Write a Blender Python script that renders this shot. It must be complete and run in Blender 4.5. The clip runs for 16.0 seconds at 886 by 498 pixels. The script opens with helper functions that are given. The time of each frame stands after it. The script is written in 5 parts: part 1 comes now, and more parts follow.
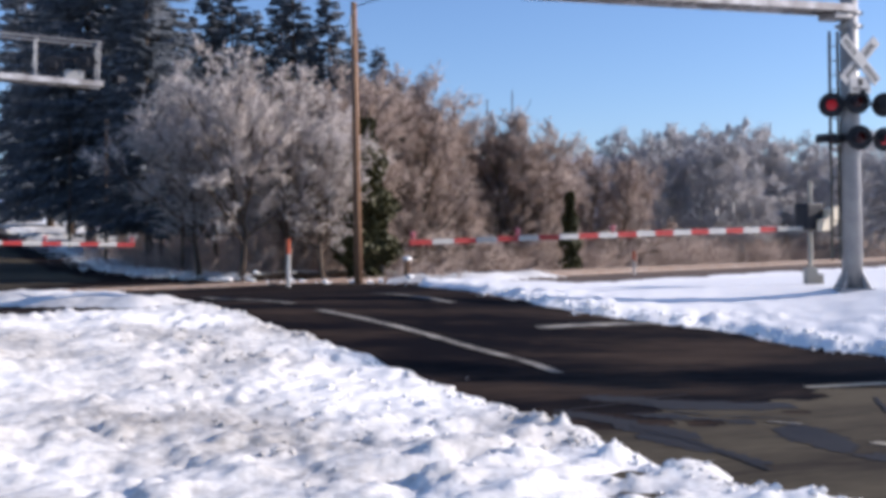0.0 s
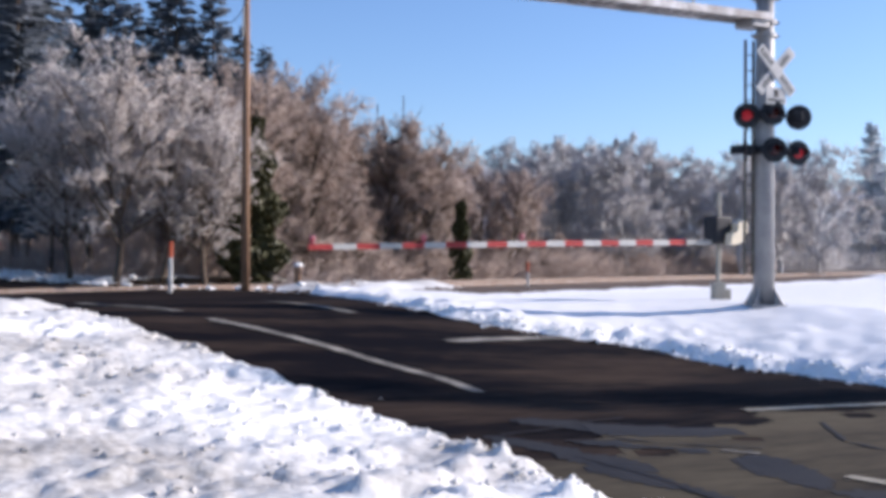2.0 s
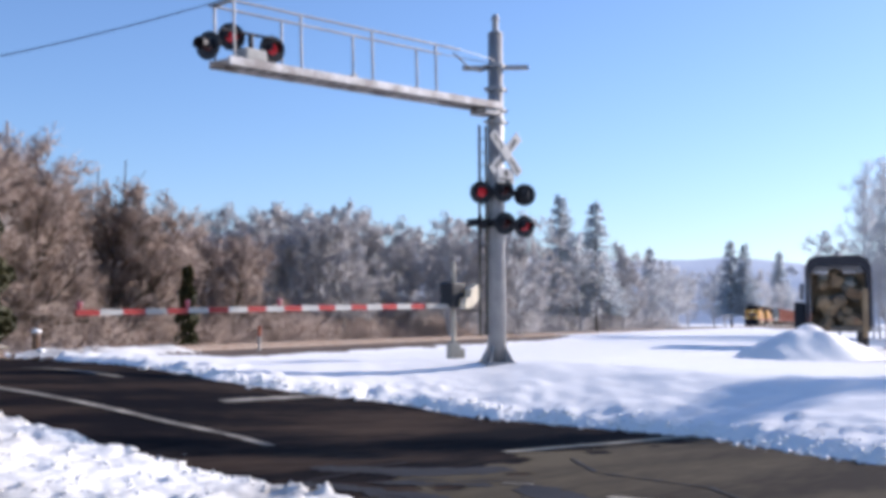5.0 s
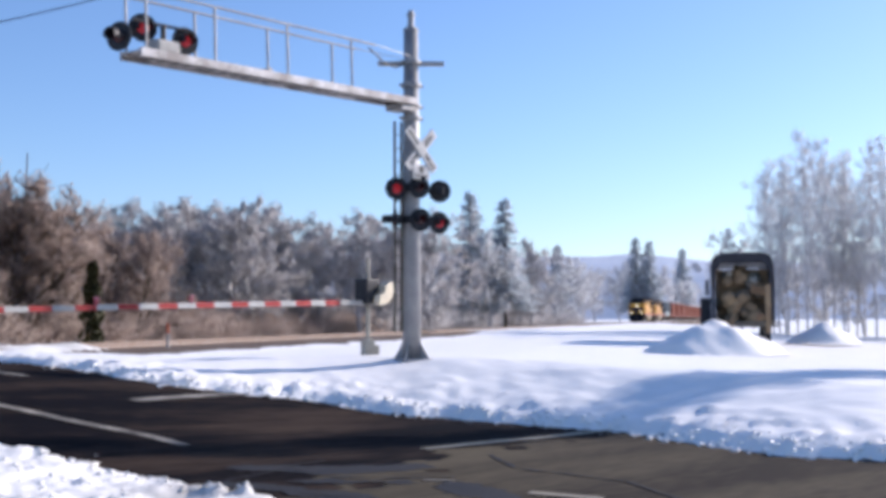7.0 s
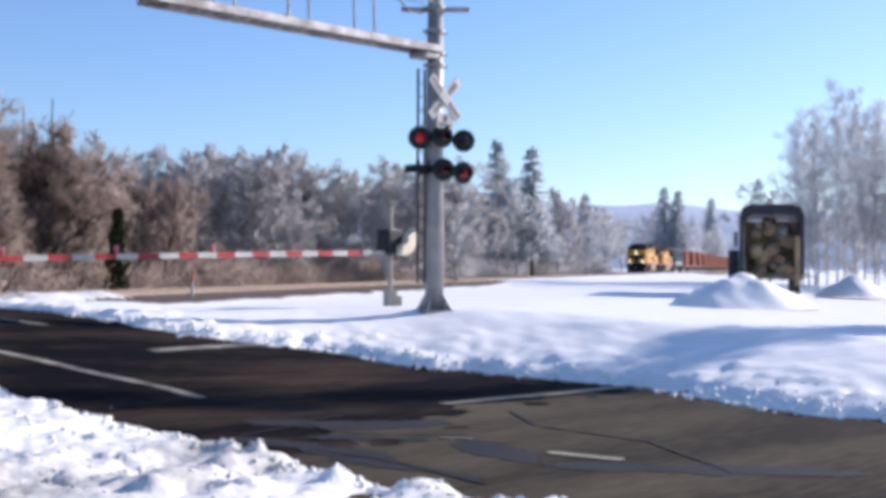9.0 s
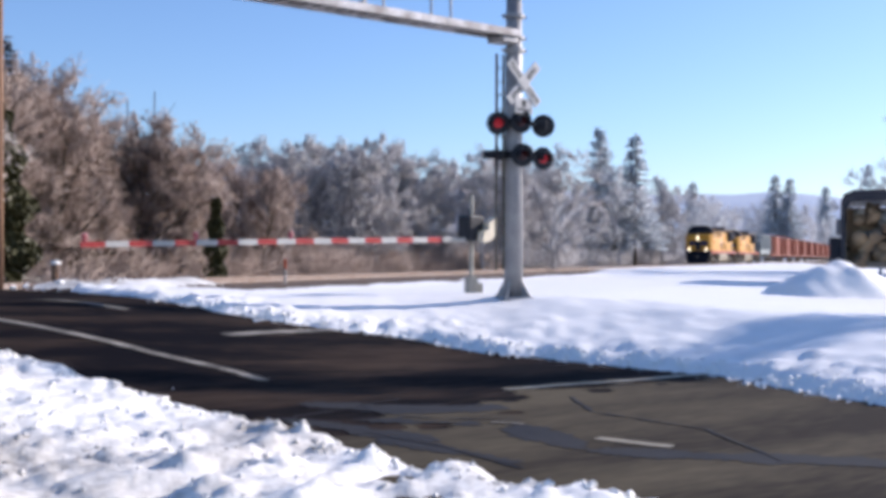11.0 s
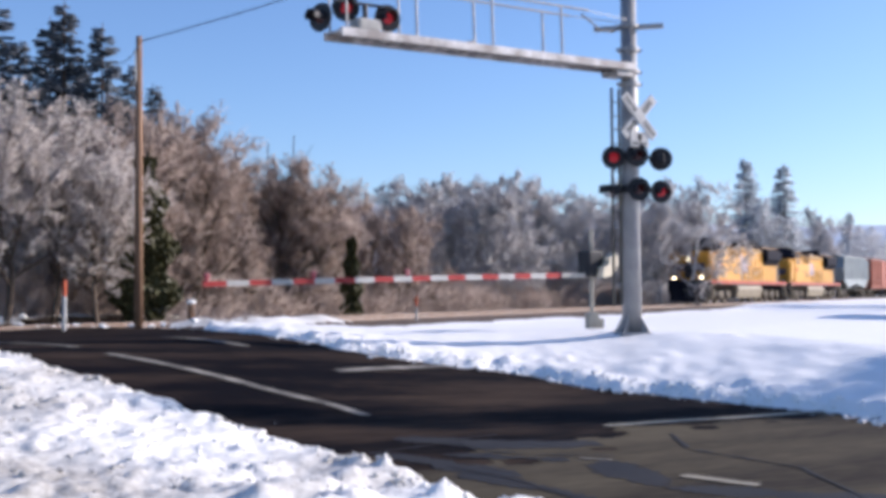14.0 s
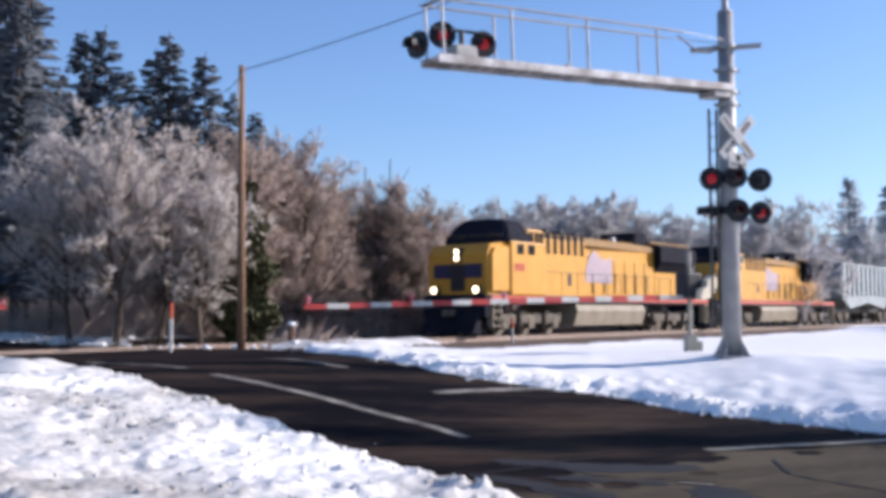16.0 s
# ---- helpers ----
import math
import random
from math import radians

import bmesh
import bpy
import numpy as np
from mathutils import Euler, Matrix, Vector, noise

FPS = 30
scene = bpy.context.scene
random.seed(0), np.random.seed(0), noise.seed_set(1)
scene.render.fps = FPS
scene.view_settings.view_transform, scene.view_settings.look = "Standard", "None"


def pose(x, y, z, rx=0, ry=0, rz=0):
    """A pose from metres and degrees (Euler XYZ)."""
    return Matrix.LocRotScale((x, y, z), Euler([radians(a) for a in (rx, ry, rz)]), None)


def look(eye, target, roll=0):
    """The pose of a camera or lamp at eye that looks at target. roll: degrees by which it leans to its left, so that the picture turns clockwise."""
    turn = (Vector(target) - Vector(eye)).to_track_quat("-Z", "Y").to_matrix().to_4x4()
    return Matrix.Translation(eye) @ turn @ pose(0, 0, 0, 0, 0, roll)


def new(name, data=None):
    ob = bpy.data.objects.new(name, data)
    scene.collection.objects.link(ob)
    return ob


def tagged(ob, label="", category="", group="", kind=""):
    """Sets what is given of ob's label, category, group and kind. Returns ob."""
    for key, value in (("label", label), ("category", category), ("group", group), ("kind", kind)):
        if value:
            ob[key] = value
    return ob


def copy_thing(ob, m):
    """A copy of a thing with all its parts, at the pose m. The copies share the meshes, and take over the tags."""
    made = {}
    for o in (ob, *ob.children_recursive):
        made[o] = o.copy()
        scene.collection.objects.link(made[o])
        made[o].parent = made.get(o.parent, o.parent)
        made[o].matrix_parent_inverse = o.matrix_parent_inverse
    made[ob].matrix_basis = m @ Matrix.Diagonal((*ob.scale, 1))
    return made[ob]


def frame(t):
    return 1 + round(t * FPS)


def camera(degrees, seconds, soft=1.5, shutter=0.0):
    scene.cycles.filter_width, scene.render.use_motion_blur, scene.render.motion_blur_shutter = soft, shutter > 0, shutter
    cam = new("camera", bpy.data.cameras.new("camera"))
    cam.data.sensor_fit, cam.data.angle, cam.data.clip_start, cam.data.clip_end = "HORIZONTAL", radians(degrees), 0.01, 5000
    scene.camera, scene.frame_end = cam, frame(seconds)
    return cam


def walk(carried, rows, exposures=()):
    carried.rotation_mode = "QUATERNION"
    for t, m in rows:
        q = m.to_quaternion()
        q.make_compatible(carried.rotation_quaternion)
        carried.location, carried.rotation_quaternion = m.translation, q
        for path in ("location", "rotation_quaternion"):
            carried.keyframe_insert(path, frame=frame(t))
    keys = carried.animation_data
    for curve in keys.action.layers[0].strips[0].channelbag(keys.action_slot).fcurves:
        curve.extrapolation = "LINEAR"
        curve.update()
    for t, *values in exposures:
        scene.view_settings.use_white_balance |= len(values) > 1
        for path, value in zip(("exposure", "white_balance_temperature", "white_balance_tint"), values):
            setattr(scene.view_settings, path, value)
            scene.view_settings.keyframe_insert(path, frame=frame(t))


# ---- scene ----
cam = camera(43.5, 16.0, soft=4.4)
PATH = [
    (0, pose(-7.613, -23.183, 0.924, 89.986, 0.831, 2.043)),
    (0.5, pose(-7.815, -22.618, 0.918, 90.312, 0.322, -0.489)),
    (1, pose(-7.951, -22.136, 0.899, 90.588, -0.171, -2.956)),
    (1.5, pose(-8.043, -21.971, 0.875, 90.692, -0.480, -4.980)),
    (2, pose(-8.101, -21.756, 0.873, 90.465, -0.392, -4.295)),
    (2.5, pose(-8.349, -21.851, 0.882, 90.460, -0.413, -4.137)),
    (3, pose(-8.644, -21.957, 0.899, 90.971, -0.533, -6.390)),
    (3.5, pose(-8.865, -22.190, 0.874, 92.403, -0.517, -9.982)),
    (4, pose(-9.166, -22.649, 0.876, 93.356, -0.426, -13.477)),
    (4.5, pose(-9.408, -22.867, 0.856, 93.852, -0.158, -16.706)),
    (5, pose(-9.497, -23.022, 0.851, 93.823, 0.128, -19.647)),
    (7.5, pose(-9.609, -22.830, 0.864, 93.383, 0.203, -24.476)),
    (8, pose(-9.538, -22.696, 0.937, 92.331, 0.123, -24.169)),
    (8.5, pose(-9.464, -22.644, 0.941, 91.311, -0.077, -23.705)),
    (11, pose(-8.772, -22.751, 0.856, 90.398, -0.186, -17.456)),
    (11.5, pose(-8.531, -22.735, 0.836, 91.915, 0.095, -15.578)),
    (12, pose(-8.304, -22.597, 0.815, 92.329, 0.270, -13.893)),
    (12.5, pose(-8.075, -22.513, 0.823, 92.368, 0.548, -12.409)),
    (13, pose(-8.054, -22.490, 0.833, 92.388, 0.502, -11.655)),
    (13.5, pose(-8.082, -22.788, 0.838, 92.240, 0.379, -10.825)),
    (14, pose(-8.145, -23.016, 0.840, 92.315, 0.365, -9.841)),
    (14.5, pose(-8.182, -23.185, 0.853, 92.518, 0.366, -8.767)),
    (15, pose(-8.176, -23.262, 0.855, 92.804, 0.372, -7.534)),
    (15.5, pose(-8.194, -23.264, 0.845, 93.155, 0.348, -6.323)),
    (16, pose(-8.205, -23.191, 0.865, 93.441, 0.347, -4.950)),
]
walk(cam, PATH, [(0, 0.46, 5830, 20), (0.7, 0.56, 5830, 20), (3, 0.58, 5830, 20), (16, 0.58, 5830, 20)])

# ---- world, sun, exposure ----
SUN_AZ, SUN_EL = radians(82), radians(23)
world = bpy.data.worlds.new("winter_sky")
scene.world = world
world.use_nodes = True
wn = world.node_tree
sky = wn.nodes.new("ShaderNodeTexSky")
sky.sky_type = "NISHITA"
sky.sun_disc = False
sky.sun_elevation, sky.sun_rotation = SUN_EL, SUN_AZ
sky.air_density, sky.dust_density, sky.ozone_density = 1.0, 0.4, 4.0
wn.nodes["Background"].inputs[1].default_value = 0.110
wn.links.new(sky.outputs[0], wn.nodes["Background"].inputs[0])
sun = new("sun", bpy.data.lights.new("sun", "SUN"))
sun.data.energy, sun.data.angle, sun.data.color = 4.7, radians(0.6), (1.0, 0.90, 0.74)
sun.matrix_world = look((60 * math.sin(SUN_AZ), 60 * math.cos(SUN_AZ), 60 * math.tan(SUN_EL)), (0, 0, 0))

# ---- materials ----
def material(name, a, b=None, rough=0.8, metal=0.0, scale=4.0, bump=0.2, detail=6.0, island=0.0, spec=0.3, emit=None, stretch=(1, 1, 1), bump_scale=None, glow=0.0, through_light=0.0, spin=0.0, sharp=(0.5, 0.98)):
    """Two colours mixed by noise at two scales, with fine relief."""
    m = bpy.data.materials.new(name)
    m.use_nodes = True
    nt = m.node_tree
    n, l = nt.nodes, nt.links
    p = n["Principled BSDF"]
    b = b or tuple(c * 0.75 for c in a)
    co = n.new("ShaderNodeTexCoord")
    mp = n.new("ShaderNodeMapping")
    mp.inputs["Scale"].default_value = stretch
    turn = n.new("ShaderNodeMapping")
    turn.inputs["Rotation"].default_value = (0, 0, radians(spin))
    l.new(co.outputs["Object"], turn.inputs[0])
    l.new(turn.outputs[0], mp.inputs[0])
    big, fine = n.new("ShaderNodeTexNoise"), n.new("ShaderNodeTexNoise")
    big.inputs["Scale"].default_value, big.inputs["Detail"].default_value = scale, detail
    fine.inputs["Scale"].default_value, fine.inputs["Detail"].default_value = (bump_scale or scale * 9), 4
    l.new(mp.outputs[0], big.inputs[0])
    l.new(mp.outputs[0], fine.inputs[0])
    add = n.new("ShaderNodeMath")
    add.operation = "MULTIPLY_ADD"
    l.new(fine.outputs[0], add.inputs[0])
    add.inputs[1].default_value = 0.45
    l.new(big.outputs[0], add.inputs[2])
    rng = n.new("ShaderNodeMapRange")
    rng.inputs[1].default_value, rng.inputs[2].default_value = sharp
    l.new(add.outputs[0], rng.inputs[0])
    fac = rng.outputs[0]
    if island:
        geo = n.new("ShaderNodeNewGeometry")
        mix = n.new("ShaderNodeMix")
        mix.inputs[0].default_value = island
        l.new(fac, mix.inputs[2])
        l.new(geo.outputs["Random Per Island"], mix.inputs[3])
        fac = mix.outputs[0]
    col = n.new("ShaderNodeMix")
    col.data_type = "RGBA"
    col.inputs[6].default_value, col.inputs[7].default_value = (*a, 1), (*b, 1)
    l.new(fac, col.inputs[0])
    l.new(col.outputs[2], p.inputs["Base Color"])
    p.inputs["Roughness"].default_value, p.inputs["Metallic"].default_value = rough, metal
    p.inputs["Specular IOR Level"].default_value = spec
    if bump:
        bp = n.new("ShaderNodeBump")
        bp.inputs["Strength"].default_value, bp.inputs["Distance"].default_value = bump, 0.02
        l.new(fine.outputs[0], bp.inputs["Height"])
        l.new(bp.outputs[0], p.inputs["Normal"])
    if emit:
        p.inputs["Emission Color"].default_value, p.inputs["Emission Strength"].default_value = (*emit, 1), glow
    if through_light:
        tr = n.new("ShaderNodeBsdfTranslucent")
        sh = n.new("ShaderNodeMixShader")
        sh.inputs[0].default_value = through_light
        l.new(col.outputs[2], tr.inputs[0])
        l.new(p.outputs[0], sh.inputs[1])
        l.new(tr.outputs[0], sh.inputs[2])
        l.new(sh.outputs[0], n["Material Output"].inputs[0])
    return m


M_SNOW = material("snow", (0.94, 0.915, 0.87), (0.89, 0.87, 0.83), 0.55, scale=1.2, bump=0.2, bump_scale=14)
M_SLUSH = material("trodden_snow", (0.89, 0.86, 0.80), (0.34, 0.31, 0.27), 0.5, sharp=(0.62, 0.98), scale=0.5, bump=0.55, bump_scale=13)
M_ROAD = material("wet_asphalt", (0.0055, 0.0045, 0.006), (0.052, 0.036, 0.026), 0.85, scale=0.8, bump=0.25, bump_scale=7, spec=0.03, stretch=(0.25, 1.2, 1), spin=-24, sharp=(0.66, 0.95))
M_DRY = material("dry_asphalt", (0.104, 0.086, 0.057), (0.030, 0.024, 0.019), 0.9, scale=0.5, bump=0.3, bump_scale=9, spec=0.06, stretch=(0.3, 1.2, 1), spin=-20, sharp=(0.52, 0.88))
M_DARK_FILM = material("dark_film", (0.014, 0.014, 0.017), (0.03, 0.027, 0.026), 0.75, scale=1.5, bump=0.2, spec=0.2)
M_LITTER = material("woodland_floor", (0.075, 0.055, 0.04), (0.17, 0.15, 0.13), 0.95, scale=0.8, bump=0.6)
M_LINE = material("worn_road_paint", (0.36, 0.33, 0.28), (0.035, 0.030, 0.026), 0.8, sharp=(0.52, 0.9), scale=1.8, bump=0.2)
M_EDGELINE = material("tan_road_paint", (0.52, 0.47, 0.36), (0.20, 0.175, 0.13), 0.8, scale=2.0, bump=0.2)
M_BALLAST = material("ballast", (0.15, 0.105, 0.078), (0.085, 0.062, 0.048), 0.9, scale=3.0, bump=1.0, bump_scale=25)
M_RAIL = material("rail_steel", (0.22, 0.15, 0.11), (0.30, 0.26, 0.24), 0.5, 0.6, scale=6)
M_TIE = material("creosoted_wood", (0.06, 0.045, 0.035), rough=0.9, scale=5)
M_ALU = material("galvanised_steel", (0.38, 0.37, 0.355), (0.24, 0.235, 0.24), 0.48, 0.25, scale=2.5, bump=0.1)
M_GREYPAINT = material("grey_paint", (0.42, 0.41, 0.38), (0.30, 0.29, 0.27), 0.6, scale=3)
M_TAN = material("weathered_tan_paint", (0.40, 0.37, 0.31), (0.26, 0.24, 0.20), 0.65, scale=3)
M_CREAM = material("weathered_cream_paint", (0.78, 0.68, 0.50), (0.60, 0.52, 0.39), 0.65, scale=3)
M_LAMP = material("gate_lamp_glass", (0.30, 0.02, 0.03), (0.5, 0.25, 0.25), 0.3, scale=8, emit=(1.0, 0.05, 0.1), glow=0.06, spec=0.5)
M_BARK_FROST = material("frosted_bark", (0.48, 0.46, 0.45), (0.66, 0.65, 0.65), 0.9, scale=3)
M_ARM = material("frosted_weathered_steel", (0.30, 0.27, 0.25), (0.66, 0.64, 0.63), 0.7, 0.1, scale=2.2, bump=0.2, sharp=(0.6, 0.95))
M_BLACK = material("black_paint", (0.014, 0.014, 0.017), (0.03, 0.03, 0.034), 0.55, scale=4, bump=0.1)
M_WHITE = material("white_reflective_paint", (0.56, 0.54, 0.51), (0.40, 0.39, 0.37), 0.5, scale=5, bump=0.05)
M_RED = material("red_reflective_paint", (0.46, 0.045, 0.04), (0.30, 0.035, 0.035), 0.5, scale=5, bump=0.05)
M_LENS = material("red_lens", (0.030, 0.008, 0.010), (0.02, 0.006, 0.008), 0.25, scale=9, emit=(1.0, 0.06, 0.05), glow=0.006, spec=0.5)
M_LENS_ON = material("lit_red_lens", (0.28, 0.015, 0.02), rough=0.3, scale=9, emit=(1.0, 0.05, 0.07), glow=0.12, spec=0.5)
M_POLE = material("weathered_pole_wood", (0.30, 0.175, 0.10), (0.17, 0.10, 0.065), 0.85, scale=2.0, stretch=(6, 6, 0.4))
M_CABLE = material("cable", (0.02, 0.02, 0.02), rough=0.7)
M_BARK = material("bark", (0.13, 0.095, 0.07), (0.06, 0.045, 0.035), 0.9, scale=3, stretch=(3, 3, 0.6))
M_FROST = material("frosted_twigs", (0.34, 0.265, 0.215), (0.92, 0.88, 0.86), 0.8, scale=0.35, bump=0, island=0.5, through_light=0.3)
M_FROST_WARM = material("lightly_frosted_twigs", (0.33, 0.23, 0.175), (0.66, 0.58, 0.53), 0.85, scale=0.3, bump=0, island=0.45, through_light=0.4)
# hoar frost, with distance haze mixed into the twig colour
M_FROST_FAR = material("haze_paled_frosted_twigs", (0.56, 0.53, 0.52), (0.80, 0.79, 0.80), 0.85, scale=0.3, bump=0, island=0.3, through_light=0.55)
# the farthest frost, whitened further so the colour carries the haze
M_HOAR = material("haze_whitened_hoar_twigs", (0.76, 0.76, 0.77), (0.90, 0.90, 0.91), 0.85, scale=0.3, bump=0, island=0.3, through_light=0.6)
M_CONIFER = material("dark_conifer_needles", (0.042, 0.054, 0.062), (0.19, 0.21, 0.25), 0.85, scale=0.7, bump=0, island=0.5)
# distant firs: pale blue in the frosted needles stands in for haze
M_CONIFER_FAR = material("haze_tinted_frosted_needles", (0.70, 0.75, 0.80), (0.86, 0.89, 0.92), 0.85, scale=0.7, bump=0, island=0.4, through_light=0.6)
M_IVY = material("ivy_leaves", (0.040, 0.042, 0.014), (0.085, 0.075, 0.028), 0.6, scale=2.0, bump=0, island=0.6)
M_YELLOW = material("armour_yellow_paint", (0.62, 0.31, 0.035), (0.52, 0.25, 0.03), 0.45, scale=1.2, bump=0.03)
M_ROOF = material("sooty_yellow_paint", (0.33, 0.19, 0.06), (0.20, 0.12, 0.05), 0.75, scale=1.5, bump=0.1)
M_DKGREY = material("dark_grey_paint", (0.020, 0.020, 0.028), (0.035, 0.034, 0.04), 0.5, scale=2, bump=0.05)
M_TRUCK = material("dusty_running_gear", (0.19, 0.16, 0.12), (0.08, 0.07, 0.06), 0.8, scale=3)
M_TANK = material("dusty_grey_paint", (0.36, 0.31, 0.23), (0.25, 0.215, 0.165), 0.7, scale=1.5)
M_CARGREY = material("weathered_grey_paint", (0.30, 0.34, 0.35), (0.20, 0.23, 0.24), 0.6, scale=0.8)
M_CARRED = material("oxide_red_paint", (0.34, 0.10, 0.06), (0.24, 0.075, 0.05), 0.7, scale=0.8)
M_CABROOF = material("matt_dark_paint", (0.012, 0.013, 0.022), (0.022, 0.022, 0.03), 0.85, scale=2, bump=0.05, spec=0.08)
M_GLASS = material("dark_cab_glass", (0.01, 0.012, 0.016), rough=0.08, bump=0, spec=0.6)
M_BLUE = material("blue_emblem_paint", (0.035, 0.035, 0.085), rough=0.5, bump=0)
M_REDLET = material("red_lettering_paint", (0.55, 0.09, 0.05), rough=0.5, bump=0)
M_FLAG = material("faded_emblem_paint", (0.30, 0.26, 0.32), (0.45, 0.33, 0.33), rough=0.5, scale=2, bump=0)
M_HEADLIGHT = material("headlight_lens", (0.9, 0.85, 0.7), rough=0.2, bump=0, emit=(1.0, 0.80, 0.45), glow=4.0)
# the hills' blue is air haze painted into their surface
M_HILL = material("haze_coloured_wooded_hill", (0.36, 0.43, 0.54), (0.46, 0.52, 0.62), 0.95, scale=0.012, bump=0)
M_CARGO = material("tan_cargo", (0.36, 0.26, 0.15), (0.17, 0.11, 0.07), 0.85, scale=1.6)
M_ORANGE = material("orange_marker", (0.60, 0.12, 0.05), rough=0.6)


# ---- mesh helpers ----
def mesh_of(name, verts, faces, mat, smooth=False):
    me = bpy.data.meshes.new(name)
    me.from_pydata([tuple(v) for v in verts], [], [tuple(f) for f in faces])
    me.materials.append(mat)
    if smooth:
        me.polygons.foreach_set("use_smooth", [True] * len(me.polygons))
    me.update()
    return me


def part(name, bm, mat, parent=None, label="", m=None, smooth=False):
    me = bpy.data.meshes.new(name)
    bmesh.ops.recalc_face_normals(bm, faces=bm.faces)
    bm.to_mesh(me)
    bm.free()
    me.materials.append(mat)
    if smooth:
        me.polygons.foreach_set("use_smooth", [True] * len(me.polygons))
    ob = new(name, me)
    ob.parent = parent
    if m is not None:
        ob.matrix_basis = m
    if label:
        ob["label"] = label
    return ob


def root(name, m, label, category, group="", kind=""):
    ob = new(name)
    ob.empty_display_size = 0.2
    ob.matrix_basis = m
    return tagged(ob, label, category, group, kind)


def box(bm, x0, x1, y0, y1, z0, z1, bevel=0.0, m=None):
    r = bmesh.ops.create_cube(bm, size=1, matrix=Matrix.Translation(((x0 + x1) / 2, (y0 + y1) / 2, (z0 + z1) / 2)) @ Matrix.Diagonal((x1 - x0, y1 - y0, z1 - z0, 1)))
    vs = r["verts"]
    if m is not None:
        bmesh.ops.transform(bm, matrix=m, verts=vs)
    if bevel:
        es = list({e for v in vs for e in v.link_edges})
        bmesh.ops.bevel(bm, geom=es, offset=bevel, segments=2, affect="EDGES", profile=0.6)
    return bm


def rod(bm, a, b, r0, r1=None, sides=10):
    a, b = Vector(a), Vector(b)
    d = b - a
    m = Matrix.Translation((a + b) / 2) @ d.to_track_quat("Z", "Y").to_matrix().to_4x4()
    bmesh.ops.create_cone(bm, cap_ends=True, segments=sides, radius1=r0, radius2=r0 if r1 is None else r1, depth=d.length, matrix=m)
    return bm


def B():
    return bmesh.new()


def extrude_profile(bm, profile, y0, y1):
    """A closed profile in (x, z), drawn out along y."""
    a = [bm.verts.new((x, y0, z)) for x, z in profile]
    b = [bm.verts.new((x, y1, z)) for x, z in profile]
    bm.faces.new(a)
    bm.faces.new(list(reversed(b)))
    for i in range(len(a)):
        j = (i + 1) % len(a)
        bm.faces.new((a[i], b[i], b[j], a[j]))
    return bm

# ---- the lie of the land ----
TRACK_P, TRACK_D, TRACK_N = Vector((-4.0, 19.4)), Vector((0.648, 0.761)), Vector((0.761, -0.648))


def off_track(x, y):
    return (x - TRACK_P.x) * TRACK_N.x + (y - TRACK_P.y) * TRACK_N.y


def road_z(x, y):
    c = off_track(x, y)
    s = min(max((c - 8.5) / 9.5, 0), 1)
    s = s * s * (3 - 2 * s)
    z = -0.95 * s - 0.004 * max(min(c, 60) - 17.5, 0)
    # the road climbs to the left beyond the tracks
    far = max(-c - 6, 0)
    left = max(-(x + 12) * 0.75 + 0.0, 0)
    return z + min(far * 0.026 + max(far - 10, 0) * 0.034, 9.0) * (1 if x < -10 else 0) * min(left / 8, 1)


def edge_distance(poly, x, y):
    """Signed distance to a closed outline, positive inside."""
    inside, best = False, 1e9
    for (ax, ay), (bx, by) in zip(poly, poly[1:] + poly[:1]):
        if (ay > y) != (by > y) and x < (bx - ax) * (y - ay) / (by - ay) + ax:
            inside = not inside
        ux, uy = bx - ax, by - ay
        k = min(max(((x - ax) * ux + (y - ay) * uy) / (ux * ux + uy * uy), 0), 1)
        best = min(best, (x - ax - k * ux) ** 2 + (y - ay - k * uy) ** 2)
    return math.sqrt(best) * (1 if inside else -1)


def sheet(name, x0, x1, y0, y1, step, height, mat, smooth=True):
    nx, ny = int((x1 - x0) / step) + 1, int((y1 - y0) / step) + 1
    verts, index, faces = [], {}, []
    for j in range(ny):
        for i in range(nx):
            x, y = x0 + i * step, y0 + j * step
            z = height(x, y)
            if z is not None:
                index[i, j] = len(verts)
                verts.append((x, y, z))
    for j in range(ny - 1):
        for i in range(nx - 1):
            q = [(i, j), (i + 1, j), (i + 1, j + 1), (i, j + 1)]
            if all(k in index for k in q):
                faces.append([index[k] for k in q])
    return new(name, mesh_of(name, verts, faces, mat, smooth))


def nz(x, y, s, seed=0.0):
    return noise.noise((x * s + seed, y * s - seed, seed))


# open land to the horizon, snow-covered
def land():
    verts, faces = [], []
    radii = [0, 4, 8, 12, 16, 20, 25, 30, 36, 44, 55, 70, 90, 120, 170, 260, 450, 900, 2000, 4000]
    seg = 96
    for r in radii:
        for k in range(seg):
            a = 2 * math.pi * k / seg
            x, y = -8 + r * math.sin(a), -10 + r * math.cos(a)
            z = road_z(x, y) - 0.12
            if off_track(x, y) < 7.5:
                z -= 0.4
            verts.append((x, y, z))
    for i in range(len(radii) - 1):
        for k in range(seg):
            k2 = (k + 1) % seg
            faces.append((i * seg + k, i * seg + k2, (i + 1) * seg + k2, (i + 1) * seg + k))
    return tagged(new("ground", mesh_of("ground", verts, faces, M_SNOW, True)), "open land under snow reaching the horizon", "ground", kind="structure")


land()

